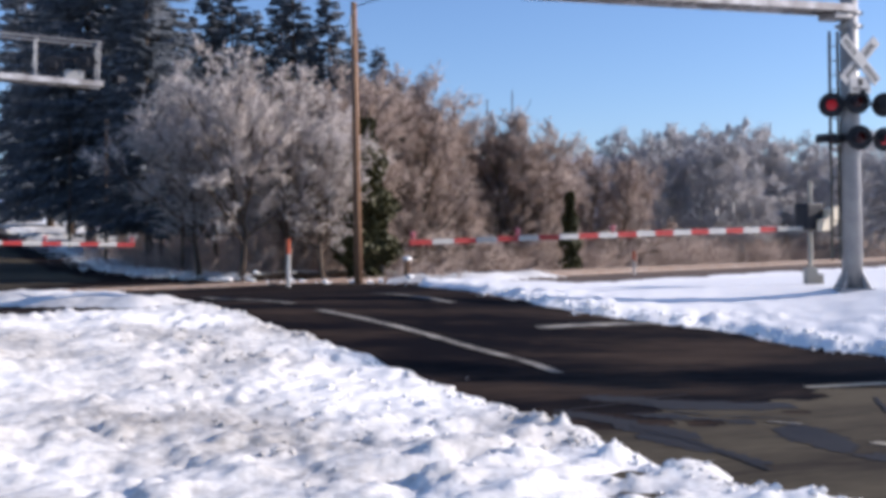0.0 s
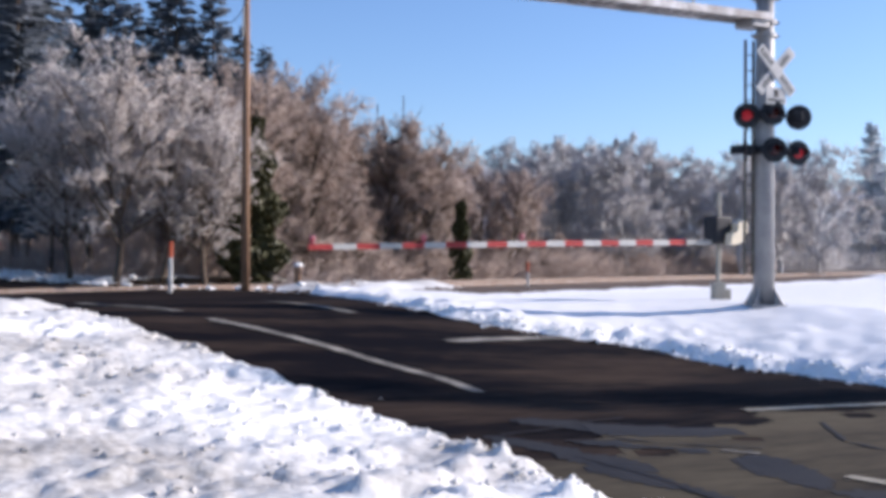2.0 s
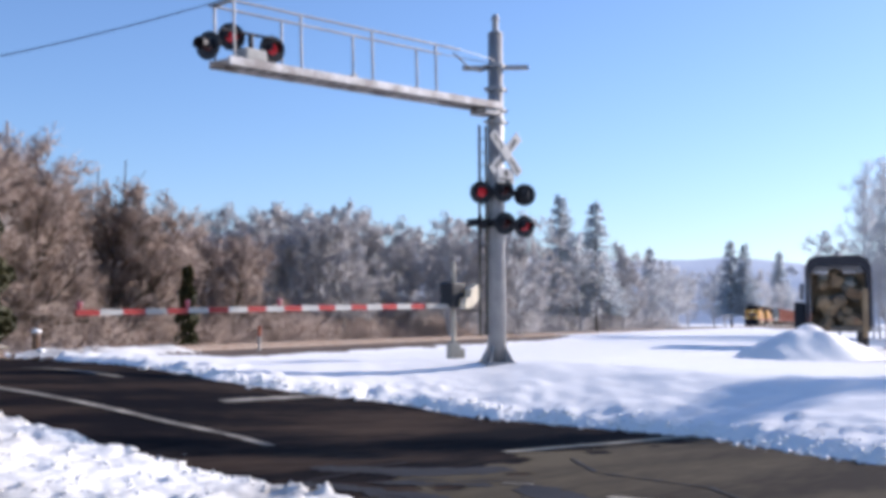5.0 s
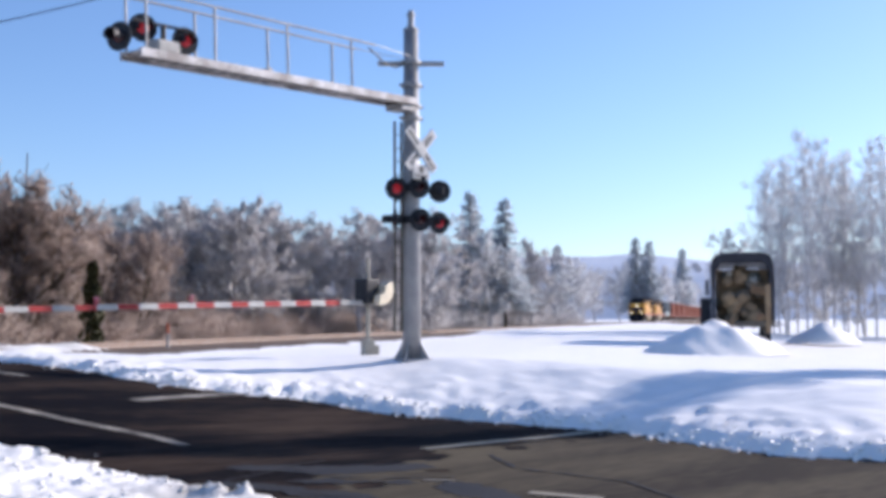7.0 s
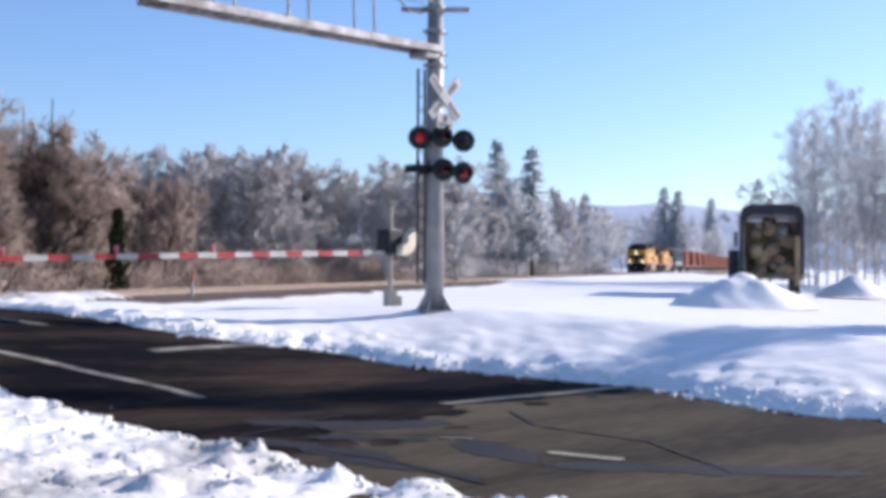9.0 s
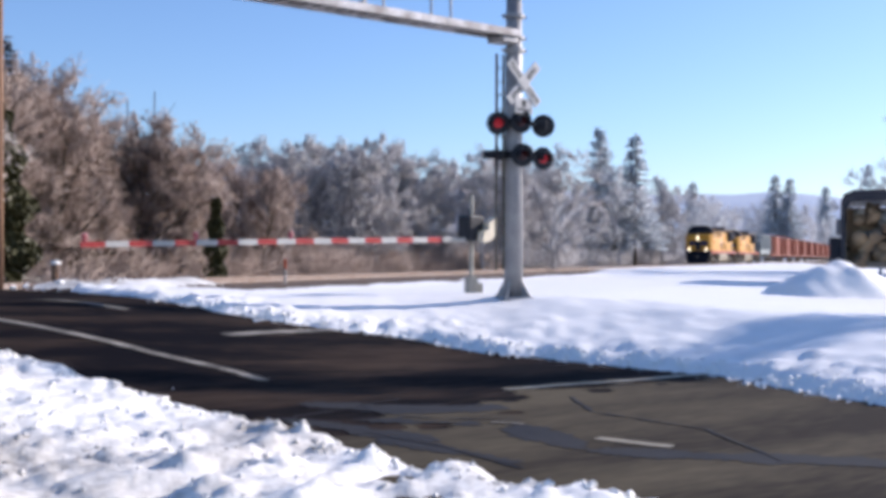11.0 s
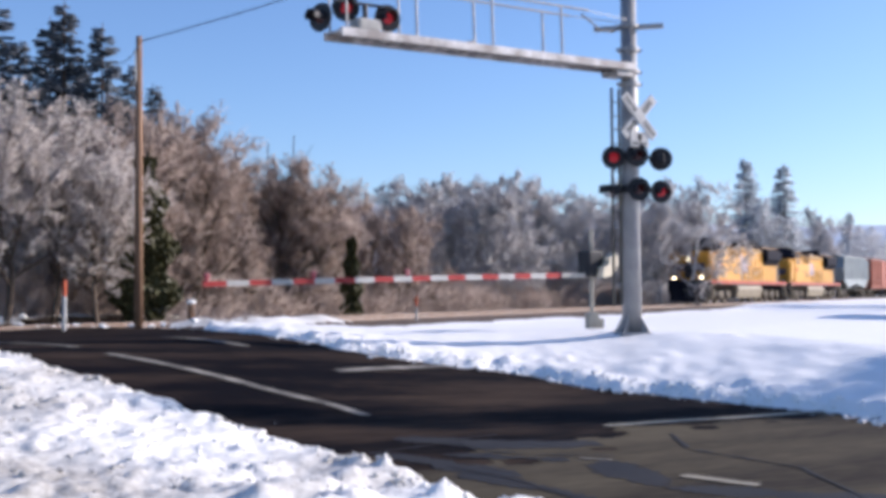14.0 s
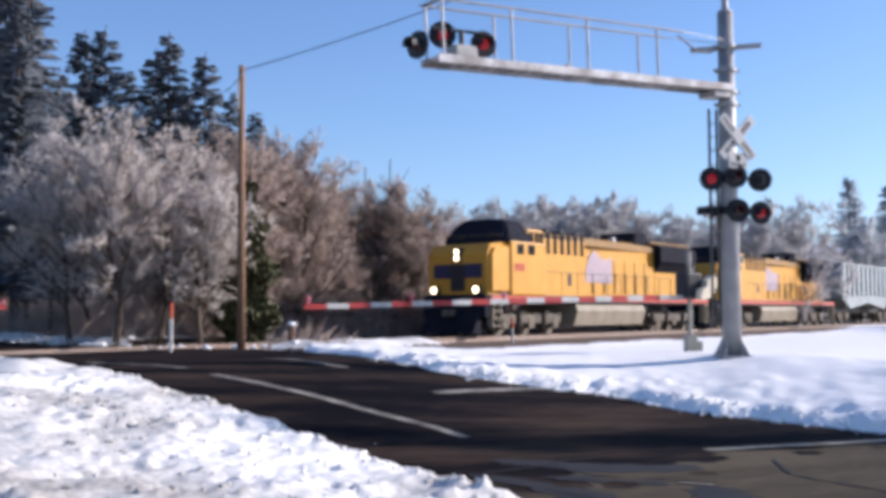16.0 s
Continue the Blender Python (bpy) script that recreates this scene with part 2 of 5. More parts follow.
# the asphalt: main road over the crossing, with the side road that joins it
ROAD_OUT = [(-4.5, -40), (45, -40), (45, -20), (6, -9), (1.5, -6.0), (0, -3), (-3, -1), (-8.6, 5.2), (-14.2, 10.8), (-19.0, 15.6), (-24.5, 22.5), (-31, 34.5), (-43, 56.5), (-58, 81),
            (-70, 76), (-56, 54), (-44, 34), (-36, 22), (-30, 10), (-32, 2), (-32, -6), (-20, -6.5), (-14, -7), (-10.5, -9.5), (-7.5, -12.5), (-6, -16), (-8, -40)]


def road_height(x, y):
    if edge_distance(ROAD_OUT, x, y) < -0.6:
        return None
    return road_z(x, y) + 0.012 * nz(x, y, 0.6, 3.1)


tagged(sheet("road", -72, 46, -40, 82, 0.8, road_height, M_ROAD), "dark wet asphalt road streaked with brown grit", "road", kind="structure")


# the drier side road in the foreground, and thin dark patches on it
DRY = [(-8.5, -40), (-7.0, -15.5), (-6.6, -11.9), (-5.6, -10.9), (-4.6, -10.2), (-3.4, -9.0), (-1.6, -8.3), (0.6, -7.6), (1.5, -7), (8, -9), (45, -20), (45, -40)]


def overlay(outline, lift, ragged):
    def height(x, y):
        d = edge_distance(outline, x, y) + ragged * nz(x, y, 1.1, 13) + ragged * 0.5 * nz(x, y, 3.0, 17)
        if d < 0:
            return None
        return road_z(x, y) + 0.012 * nz(x, y, 0.6, 3.1) + lift
    return height


tagged(sheet("side_road", -8.6, 8, -24, -6, 0.1, overlay(DRY, 0.006, 1.1), M_DRY), "dry brownish asphalt of the joining side road", "road", kind="structure")
FAR_DRY = [(-17.5, 1.5), (-20.5, 4.0), (-19.5, 12.5), (-24.8, 20.5), (-31.5, 33.0), (-42, 53), (-52, 56), (-42, 34), (-34, 22), (-28.5, 10), (-26, 3.5)]
tagged(sheet("dry_lane", -54, -17, 0, 58, 0.3, overlay(FAR_DRY, 0.02, 0.5), M_DRY), "dry sunlit asphalt of the climbing road", "road", kind="structure")
# ragged ellipses in a darker colour, laid just above the asphalt
for k, (cx, cy, rx, ry, a) in enumerate([(-4.4, -12.2, 0.30, 1.0, 0), (-3.0, -14.0, 0.3, 1.6, 60), (-5.3, -11.2, 0.2, 0.9, 60), (-6.1, -11.5, 0.30, 1.1, 35), (-5.2, -10.0, 0.40, 1.3, 70), (-5.6, -12.9, 0.22, 0.9, 30)]):
    ca, sa = math.cos(radians(a)), math.sin(radians(a))
    ell = [(cx + rx * math.cos(q * 0.524) * ca - ry * math.sin(q * 0.524) * sa, cy + rx * math.cos(q * 0.524) * sa + ry * math.sin(q * 0.524) * ca) for q in range(12)]
    tagged(sheet("dark_patch", cx - 2, cx + 2, cy - 2, cy + 2, 0.07, overlay(ell, 0.011, 0.25), M_DARK_FILM), "thin dark patch on the asphalt", "wet patch", kind="structure")


def ribbon(name, pts, width, lift, mat, wobble=0.03):
    """A painted line that lies on the road."""
    verts, faces = [], []
    fine = []
    for (ax, ay), (bx, by) in zip(pts, pts[1:]):
        n = max(2, int(math.hypot(bx - ax, by - ay) / 0.25))
        fine += [(ax + (bx - ax) * k / n, ay + (by - ay) * k / n) for k in range(n)]
    fine.append(pts[-1])
    for i, (x, y) in enumerate(fine):
        q = fine[min(i + 1, len(fine) - 1)]
        p = fine[max(i - 1, 0)]
        d = Vector((q[0] - p[0], q[1] - p[1])).normalized()
        w0 = width / 2 + wobble * nz(i * 0.9, 1.0, 1.0, 7.0)
        w1 = width / 2 + wobble * nz(i * 0.9, 5.0, 1.0, 2.0)
        for s in (w0, -w1):
            px, py = x - d.y * s, y + d.x * s
            verts.append((px, py, road_z(px, py) + 0.012 * nz(px, py, 0.6, 3.1) + lift))
    for i in range(len(fine) - 1):
        faces.append((2 * i, 2 * i + 1, 2 * i + 3, 2 * i + 2))
    return tagged(new(name, mesh_of(name, verts, faces, mat, True)), "worn white line painted on the asphalt", "road marking", kind="structure")


ribbon("road_marking", [(-10.42, -4.30), (-8.6, -5.75), (-6.94, -7.35), (-6.6, -7.95)], 0.21, 0.02, M_LINE)
ribbon("road_marking", [(-13.2, -1.2), (-11.0, -3.5)], 0.21, 0.02, M_LINE)
ribbon("road_marking", [(-9.9, -0.2), (-8.2, -1.95)], 0.22, 0.02, M_LINE)
ribbon("road_marking", [(-6.7, -4.1), (-4.35, -2.1)], 0.24, 0.02, M_LINE)
ribbon("road_marking", [(-3.45, -8.65), (0.5, -7.5)], 0.19, 0.02, M_EDGELINE)
ribbon("road_marking", [(-3.98, -12.65), (-3.5, -13.3)], 0.15, 0.02, M_EDGELINE)
ribbon("road_marking", [(-4.65, -11.4), (-4.35, -11.6)], 0.09, 0.02, M_LINE)

for crack in ([(-5.1, -9.3), (-5.7, -9.65), (-5.6, -10.5), (-5.1, -11.0), (-4.2, -11.3)], [(-6.1, -11.6), (-5.6, -12.6), (-5.4, -13.4), (-5.25, -13.9)], [(-6.65, -10.5), (-6.04, -10.06), (-5.7, -9.65)],
              [(-2.9, -9.6), (-3.2, -10.9), (-2.6, -12.4), (-2.9, -14.2)]):
    tagged(ribbon("tar_seam", crack, 0.05, 0.016, M_DARK_FILM, 0.05), "dark crack sealed with tar", "road crack")

# snow beside the road
LEFT_SNOW = [(-14.5, -7.6), (-13.2, -6.5), (-12.1, -5.3), (-11.0, -6.6), (-9.6, -8.2), (-8.3, -9.75), (-7.45, -10.9), (-7.1, -11.6), (-6.8, -12.4), (-6.5, -13.3), (-6.0, -14.2), (-5.4, -15.0),
             (-4.8, -15.8), (-4.2, -17), (-3.6, -21), (-3.4, -27), (-24, -27), (-28, -14), (-26, -8.5)]


def lumps(x, y, s, r, sparse, seed):
    """Rounded clods strewn where a coarse noise allows them."""
    if nz(x, y, 0.7, seed) < sparse:
        return 0.0
    dist, where = noise.voronoi((x * s + 2.0 * nz(x, y, 3.0, seed) * 0.12, y * s, seed))
    c = where[0]
    rr = r * (0.45 + 0.75 * abs(noise.noise((c.x * 3.1, c.y * 3.1, seed))) * 2)
    q = dist[0] / s
    return math.sqrt(rr * rr - q * q) * 0.45 if q < rr else 0.0


def left_snow(x, y):
    d = edge_distance(LEFT_SNOW, x, y) + 0.17 + 0.22 * nz(x, y, 1.5, 9) + 0.1 * nz(x, y, 4, 2)
    if d < -0.25:
        return None
    near = max(0.0, min(1.0, (-11.0 - y + 0.35 * (x + 8)) / 3.0))
    # ploughed furrows that run with the road, clods near the camera
    # u runs with the furrows, v across them
    u, v = x * 0.80 + y * 0.60, -x * 0.60 + y * 0.80
    ridge = 0.055 * nz(u * 0.55, v * 1.5, 1.0, 5) + 0.05 * nz(u * 1.3, v * 3.6, 1.0, 8) + 0.026 * nz(u * 3.0, v * 8.0, 1.0, 3) + 0.008 * nz(u * 6.0, v * 13.0, 1.0, 7)
    edge = max(0.0, 1 - d / 0.9)
    clod = 0.6 * lumps(x, y, 1.7, 0.24, 0.45 - 0.75 * near, 6.0) + 0.7 * lumps(x, y, 2.1, 0.22, 0.25 - 0.55 * near - 0.25 * edge, 3.0) + lumps(x, y, 4.3, 0.10, 0.05 - 0.25 * near - 0.2 * edge, 8.0) + 0.05 * nz(x, y, 1.3, 4) + 0.022 * nz(x, y, 6.0, 11) + 0.012 * nz(x, y, 11.0, 6)
    rut = math.exp(-((x + 6.8) / 1.5) ** 2 - ((y + 13.6) / 1.9) ** 2)
    ridge += rut * (0.26 * max(-0.25, nz(u * 0.7 + 0.4 * nz(x, y, 0.8, 2), v * 1.6, 1.0, 15)) + 0.08 * nz(u * 2.0, v * 4.0, 1.0, 4) + 0.02)
    s = min(max((d + 0.25) / 0.5, 0), 1)
    s = s * s * (3 - 2 * s)
    return road_z(x, y) - 0.03 + s * (0.15 - 0.05 * near + ridge + clod * (1 - 0.25 * near))


def left_rest(x, y):
    return None if -16 < x < -3 and -20.5 < y < -4 else left_snow(x, y)


tagged(sheet("trodden_snow", -28, -3, -27, -4.5, 0.25, left_rest, M_SLUSH), "trodden snow at the roadside", "snow", kind="stuff")
tagged(sheet("ploughed_snow", -16.2, -3, -20.7, -4.5, 0.05, left_snow, M_SLUSH, smooth=True), "ploughed rutted snow with icy clods beside the road", "snow", kind="stuff")

RIGHT_SNOW = [(-9.3, 5.2), (-7.6, 0.6), (-6.4, -0.9), (-5.4, -1.75), (-4.4, -1.95), (-3.4, -2.1), (-2.5, -2.8), (-1.8, -3.8), (-1.1, -4.3), (-0.5, -5.6), (0.36, -7.5), (0.53, -8.9), (0.7, -11.2),
              (1.5, -12.2), (5, -14), (14, -17.5), (45, -22), (75, 30), (95, 128), (83, 118), (60, 90), (30, 55), (8, 28)]


def right_snow(x, y):
    d = edge_distance(RIGHT_SNOW, x, y) + 0.25 * nz(x, y, 1.2, 1) + 0.12 * nz(x, y, 3.5, 5)
    if d < -0.25:
        return None
    s = min(max((d + 0.25) / 0.5, 0), 1)
    s = s * s * (3 - 2 * s)
    t = min(max(d / 4.0, 0), 1)
    t = 1 - (1 - t) ** 1.2
    base = road_z(x, y)
    # level with the mast's foot, falling to the road
    field = base + (max(base, -0.10 - 0.035 * max(off_track(x, y) - 17, 0)) - base) * t
    rough = max(0.0, 1 - d / 2.2)
    return field - 0.03 + s * (0.13 + 0.02 * nz(x, y, 0.5, 2) + rough * (0.11 * max(0, nz(x, y, 2.6, 3)) + 1.3 * lumps(x, y, 3.4, 0.16, -0.3, 5.0) + lumps(x, y, 7.0, 0.075, -0.5, 9.0) + 0.03 * nz(x, y, 7.0, 12)) + 0.015 * nz(x, y, 4, 1))


def bare_strip(x):
    """How far the ballast lies bare of snow beside the crossing."""
    a = min(max((x + 8.2) / 3.0, 0), 1)
    b = min(max((x - 12) / 14.0, 0), 1)
    return a * a * (3 - 2 * a) * (1 - b * b * (3 - 2 * b))


def right_near(x, y):
    return right_snow(x, y) if off_track(x, y) > 5.2 + 4.2 * bare_strip(x) + 0.6 * nz(x, y, 0.6, 4) + 0.25 * nz(x, y, 2.2, 4) else None


tagged(sheet("snowy_verge", -10, 26, -22, 44, 0.13, right_near, M_SNOW), "smooth bright snow field with a crumbled edge along the road", "snow", kind="stuff")


def right_far(x, y):
    z = right_snow(x, y)
    return z - 0.05 if z is not None and (x > 25.5 or y > 43.5) and off_track(x, y) > 3.2 else None


tagged(sheet("snow_field", 4, 95, -22, 128, 1.2, right_far, M_SNOW), "distant smooth snow field beside the tracks", "snow", kind="stuff")

STRIP = [(-24, 2.5), (-19.6, 2.2), (-15.3, -0.3), (-12.9, -3.0), (-13.4, -4.6), (-17.0, -3.2), (-24, 0.3)]


def strip_snow(x, y):
    d = edge_distance(STRIP, x, y) + 0.15 * nz(x, y, 2, 3)
    if d < -0.2:
        return None
    s = min(max((d + 0.2) / 0.7, 0), 1)
    return road_z(x, y) - 0.03 + s * (0.17 + 0.08 * nz(x, y, 2.2, 6) + 0.06 * max(0, nz(x, y, 5, 1)))


tagged(sheet("snow_bank", -25, -12, -6, 4, 0.14, strip_snow, M_SLUSH), "low ploughed snow bank between the roads", "snow", kind="stuff")


FAR_BANK = [(-8.9, 5.2), (-14.0, 10.3), (-18.6, 14.8), (-23, 20.8), (-29.5, 33.5), (-41, 56), (-53, 79), (-47, 82), (-33, 58), (-22, 36), (-16, 24), (-10, 17), (-5, 10.5)]


def far_bank(x, y):
    d = edge_distance(FAR_BANK, x, y) + 0.2 * nz(x, y, 1.2, 3)
    c = off_track(x, y)
    if d < -0.2 or -3.5 < c < 3.2:
        return None
    s = min(max((d + 0.2) / 0.9, 0), 1)
    return road_z(x, y) - 0.03 + s * (0.20 + 0.16 * max(0, nz(x, y, 1.1, 6)) + 0.08 * max(0, nz(x, y, 3, 1)))


tagged(sheet("roadside_snow_bank", -54, -4, 4, 83, 0.3, far_bank, M_SLUSH), "lumpy ploughed snow bank along the climbing road", "snow", kind="stuff")


# crumbs and clods of ploughed snow along the edges
def crumbs(name, line, n, spread, small, large, height, mat, seed, label):
    rng = np.random.default_rng(seed)
    pts = np.array(line)
    seg = np.linalg.norm(pts[1:] - pts[:-1], axis=1)
    pick = rng.choice(len(seg), n, p=seg / seg.sum())
    base = pts[pick] + (pts[pick + 1] - pts[pick]) * rng.random(n)[:, None] + rng.normal(size=(n, 2)) * spread
    verts, faces = [], []
    ico = [(0, 0, 1), (0.85, 0, 0.25), (0.1, 0.9, 0.3), (-0.85, 0.15, 0.2), (-0.05, -0.9, 0.3), (0.4, 0.45, -0.6), (-0.4, -0.4, -0.6)]
    tri = [(0, 1, 2), (0, 2, 3), (0, 3, 4), (0, 4, 1), (1, 5, 2), (2, 5, 3), (3, 5, 6), (3, 6, 4), (4, 6, 1), (1, 6, 5)]
    for x, y in base:
        z = height(x, y)
        if z is None:
            z = road_z(x, y)
        r = small + (large - small) * rng.random() ** 2.5
        a = rng.random() * 6.283
        ca, sa = math.cos(a), math.sin(a)
        k = len(verts)
        for vx, vy, vz in ico:
            j = r * (0.75 + 0.5 * rng.random())
            verts.append((x + (vx * ca - vy * sa) * j * 1.2, y + (vx * sa + vy * ca) * j, z + r * 0.2 + vz * j * 0.8))
        faces += [(k + p, k + q, k + w) for p, q, w in tri]
    return tagged(new(name, mesh_of(name, verts, faces, mat)), label, "snow", kind="stuff")


crumbs("snow_crumbs", RIGHT_SNOW[1:15], 1500, 0.18, 0.012, 0.065, right_snow, M_SNOW, 41, "crumbs of ploughed snow along the road edge")
crumbs("snow_clods", LEFT_SNOW[2:14], 600, 0.10, 0.012, 0.05, left_snow, M_SLUSH, 42, "icy clods along the ploughed edge")
crumbs("loose_snow_clods", [(-12.0, -7.5), (-9.8, -10.5), (-8.2, -13.0), (-7.0, -15.0)], 350, 0.8, 0.012, 0.05, left_snow, M_SLUSH, 43, "loose clods strewn on the trodden snow")
crumbs("bank_crumbs", FAR_BANK[:7], 400, 0.35, 0.04, 0.14, far_bank, M_SNOW, 44, "lumps of snow along the climbing road")


# bare woodland floor beyond the tracks
def floor_height(x, y):
    c = off_track(x, y)
    return road_z(x, y) - 0.07 + 0.05 * nz(x, y, 0.3, 2) if -75 < c < -3.0 and edge_distance(ROAD_OUT, x, y) < 0.5 else None


tagged(sheet("woodland_floor", -70, 150, -40, 190, 2.0, floor_height, M_LITTER), "brown woodland floor with leaf litter beyond the tracks", "ground", kind="structure")


# ---- the railway ----
def track_pose(s, n=0.0, z=0.0):
    p = TRACK_P + TRACK_D * s + TRACK_N * n
    return Matrix.Translation((p.x, p.y, z)) @ Matrix.Rotation(math.atan2(TRACK_D.y, TRACK_D.x), 4, "Z")


bm = B()
extrude_profile(bm, [(-4.2, -0.55), (-2.0, -0.06), (-1.5, 0.0), (1.5, 0.0), (2.4, -0.06), (3.5, 0.03), (7.4, 0.045), (9.7, 0.04), (9.9, -0.5)], -70, 420)
for v in bm.verts:
    v.co = Vector((v.co.y, -v.co.x, v.co.z))
bed = part("track_bed", bm, M_BALLAST, m=track_pose(0, 0, -0.13))
tagged(bed, "brown ballast bed of the railway", "track bed", kind="structure")
for side in (-0.75, 0.75):
    bm = B()
    box(bm, -70, 420, side - 0.035, side + 0.035, 0.02, 0.05)
    box(bm, -70, 420, side - 0.012, side + 0.012, -0.11, 0.025)
    box(bm, -70, 420, side - 0.07, side + 0.07, -0.125, -0.10)
    tagged(part("rail", bm, M_RAIL, m=track_pose(0)), "rusty steel rail with a worn head", "rail", kind="structure")

# ---- crossing signals ----
def hooded_lamp(parent, m, lit=False):
    """A black backing disc with a hood and a red lens that faces -y."""
    r = part("signal_lamp", box(B(), -0.09, 0.09, 0.02, 0.16, -0.11, 0.11, 0.03), M_BLACK, parent, m=m)
    bm = B()
    rod(bm, (0, 0.012, 0), (0, 0.03, 0), 0.255, 0.25, 24)
    part("backing_disc", bm, M_BLACK, r, "matt black round backing disc")
    bm = B()
    n = 14
    for ring in (0.115, 0.122):
        for yy in (0.0, -0.26):
            for k in range(n + 1):
                a = radians(-25 + 230 * k / n)
                lean = 0.0 if yy == 0 else 0.02
                bm.verts.new((ring * math.cos(a), yy, ring * math.sin(a) - lean))
    bm.verts.ensure_lookup_table()
    v = bm.verts
    q = n + 1
    for k in range(n):
        bm.faces.new((v[k], v[k + 1], v[q + k + 1], v[q + k]))
        bm.faces.new((v[2 * q + k], v[3 * q + k], v[3 * q + k + 1], v[2 * q + k + 1]))
        bm.faces.new((v[q + k], v[q + k + 1], v[3 * q + k + 1], v[3 * q + k]))
    part("hood", bm, M_BLACK, r)
    bm = B()
    bmesh.ops.create_uvsphere(bm, u_segments=18, v_segments=8, radius=0.108)
    bmesh.ops.scale(bm, vec=(1, 0.3, 1), verts=bm.verts)
    part("lens", bm, M_LENS_ON if lit else M_LENS, r, "round red glass lens", pose(0, 0.005, 0), True)
    return r


ARM_YAW = math.degrees(math.atan2(-3.6, -6.8))


def cantilever(m, arm_yaw, name_label, front, turn=0):
    r = root("crossing_signal", m, name_label, "railway signal", "crossing cantilevers")
    bm = B()
    rod(bm, (0, 0, -0.2), (0, 0, 7.35), 0.215, 0.165, 24)
    part("mast", bm, M_ALU, r, "tapered grey galvanised steel mast", smooth=True)
    bm = B()
    box(bm, -0.36, 0.36, -0.36, 0.36, -0.4, -0.04, 0.02)
    for a in range(4):
        mm = Matrix.Rotation(radians(45 + 90 * a), 4, "Z")
        extr = [bm.verts.new(mm @ Vector(p)) for p in ((0.18, -0.015, -0.04), (0.42, -0.015, -0.04), (0.20, -0.015, 0.34), (0.18, 0.015, -0.04), (0.42, 0.015, -0.04), (0.20, 0.015, 0.34))]
        for f in ((0, 1, 2), (5, 4, 3), (0, 3, 4, 1), (1, 4, 5, 2), (2, 5, 3, 0)):
            bm.faces.new([extr[i] for i in f])
    part("base_plate", bm, M_ALU, r)
    bm = B()
    rod(bm, (0, 0, 7.35), (0, 0, 7.42), 0.18, 0.15, 16)
    rod(bm, (0, 0, 7.42), (0, 0, 7.70), 0.075, 0.07, 12)
    rod(bm, (0, 0, 7.70), (0, 0, 7.82), 0.10, 0.06, 12)
    part("cap", bm, M_ALU, r)
    for z in (5.35, 5.62, 6.1, 6.62):
        bm = B()
        rod(bm, (0, 0, z - 0.04), (0, 0, z + 0.04), 0.225, 0.225, 20)
        box(bm, -0.28, 0.28, -0.03, 0.03, z - 0.03, z + 0.03)
        part("clamp_band", bm, M_ALU, r)
    arm = Matrix.Rotation(radians(arm_yaw), 4, "Z") @ Matrix.Translation((0, 0, 5.665)) @ Matrix.Rotation(radians(2.05), 4, "Y") @ Matrix.Translation((0, 0, -5.5))
    L = 7.6
    # the walkway arm: two channels and a grating between them
    beam = part("arm", box(B(), 0.1, L, -0.25, 0.25, 5.52, 5.555), M_ARM, r, "grating walkway arm rimed with frost", arm)
    for s in (-0.28, 0.28):
        bm = B()
        box(bm, 0.12, L, s - 0.03, s + 0.03, 5.44, 5.59, 0.008)
        part("channel", bm, M_ARM, beam)
    bar = part("cross_bar", box(B(), 0, 0.05, -0.25, 0.25, 5.49, 5.517), M_ALU, beam, m=pose(0.25, 0, 0))
    for k in range(1, 26):
        o = new("cross_bar", bar.data)
        o.parent, o.location = beam, (0.25 + k * 0.285, 0, 0)
    bm = B()
    rod(bm, (4.6, -0.30, 5.61), (4.6, 0.30, 5.61), 0.05, 0.05, 10)
    box(bm, 4.45, 4.75, -0.33, -0.25, 5.55, 5.65, 0.02)
    part("joint_plate", bm, M_ALU, beam)
    for s in (-0.28, 0.28):
        for x in (2.27, 4.12, 5.95, 7.48):
            bm = B()
            rod(bm, (x, s, 5.57), (x, s, 6.58), 0.024, None, 8)
            part("railing_post", bm, M_ALU, beam)
        bm = B()
        rod(bm, (1.5, s, 6.58), (L, s, 6.58), 0.024, None, 8)
        part("hand_rail", bm, M_ALU, beam)
        bm = B()
        rod(bm, (0.15, s * 0.5, 6.56), (1.5, s, 6.58), 0.010, None, 6)
        part("stay_wire", bm, M_ALU, beam)
    bm = B()
    rod(bm, (L - 0.12, -0.30, 6.60), (L - 0.12, 0.30, 6.60), 0.04, None, 8)
    part("end_rail", bm, M_ALU, beam)
    bm = B()
    box(bm, 0.15, 0.62, -0.24, 0.24, 5.31, 5.44, 0.02)
    part("arm_bracket", bm, M_ALU, beam)
    # brackets and the stay at the mast head
    bm = B()
    box(bm, -0.75, 0.75, -0.05, 0.05, 6.55, 6.65, 0.01)
    part("cross_arm", bm, M_ALU, r, "short steel cross arm", Matrix.Rotation(radians(arm_yaw - 50), 4, "Z"))
    cu = [Vector((0.2, 0, 6.42)), Vector((0.5, 0.02, 6.28)), Vector((0.9, 0.05, 6.27)), Vector((1.25, 0.1, 6.42)), Vector((1.6, 0.2, 6.50))]
    bm = B()
    for a, b in zip(cu, cu[1:]):
        rod(bm, a, b, 0.02, None, 6)
    part("conduit", bm, M_BLACK, r, "", arm)
    # lamps at the arm's end
    if front:
        bm = B()
        box(bm, L - 0.95, L - 0.45, -0.17, 0.17, 5.60, 5.84, 0.05)
        part("junction_box", bm, M_GREYPAINT, beam)
        bm = B()
        rod(bm, (L - 0.7, 0, 5.84), (L - 0.7, 0, 6.12), 0.05, None, 8)
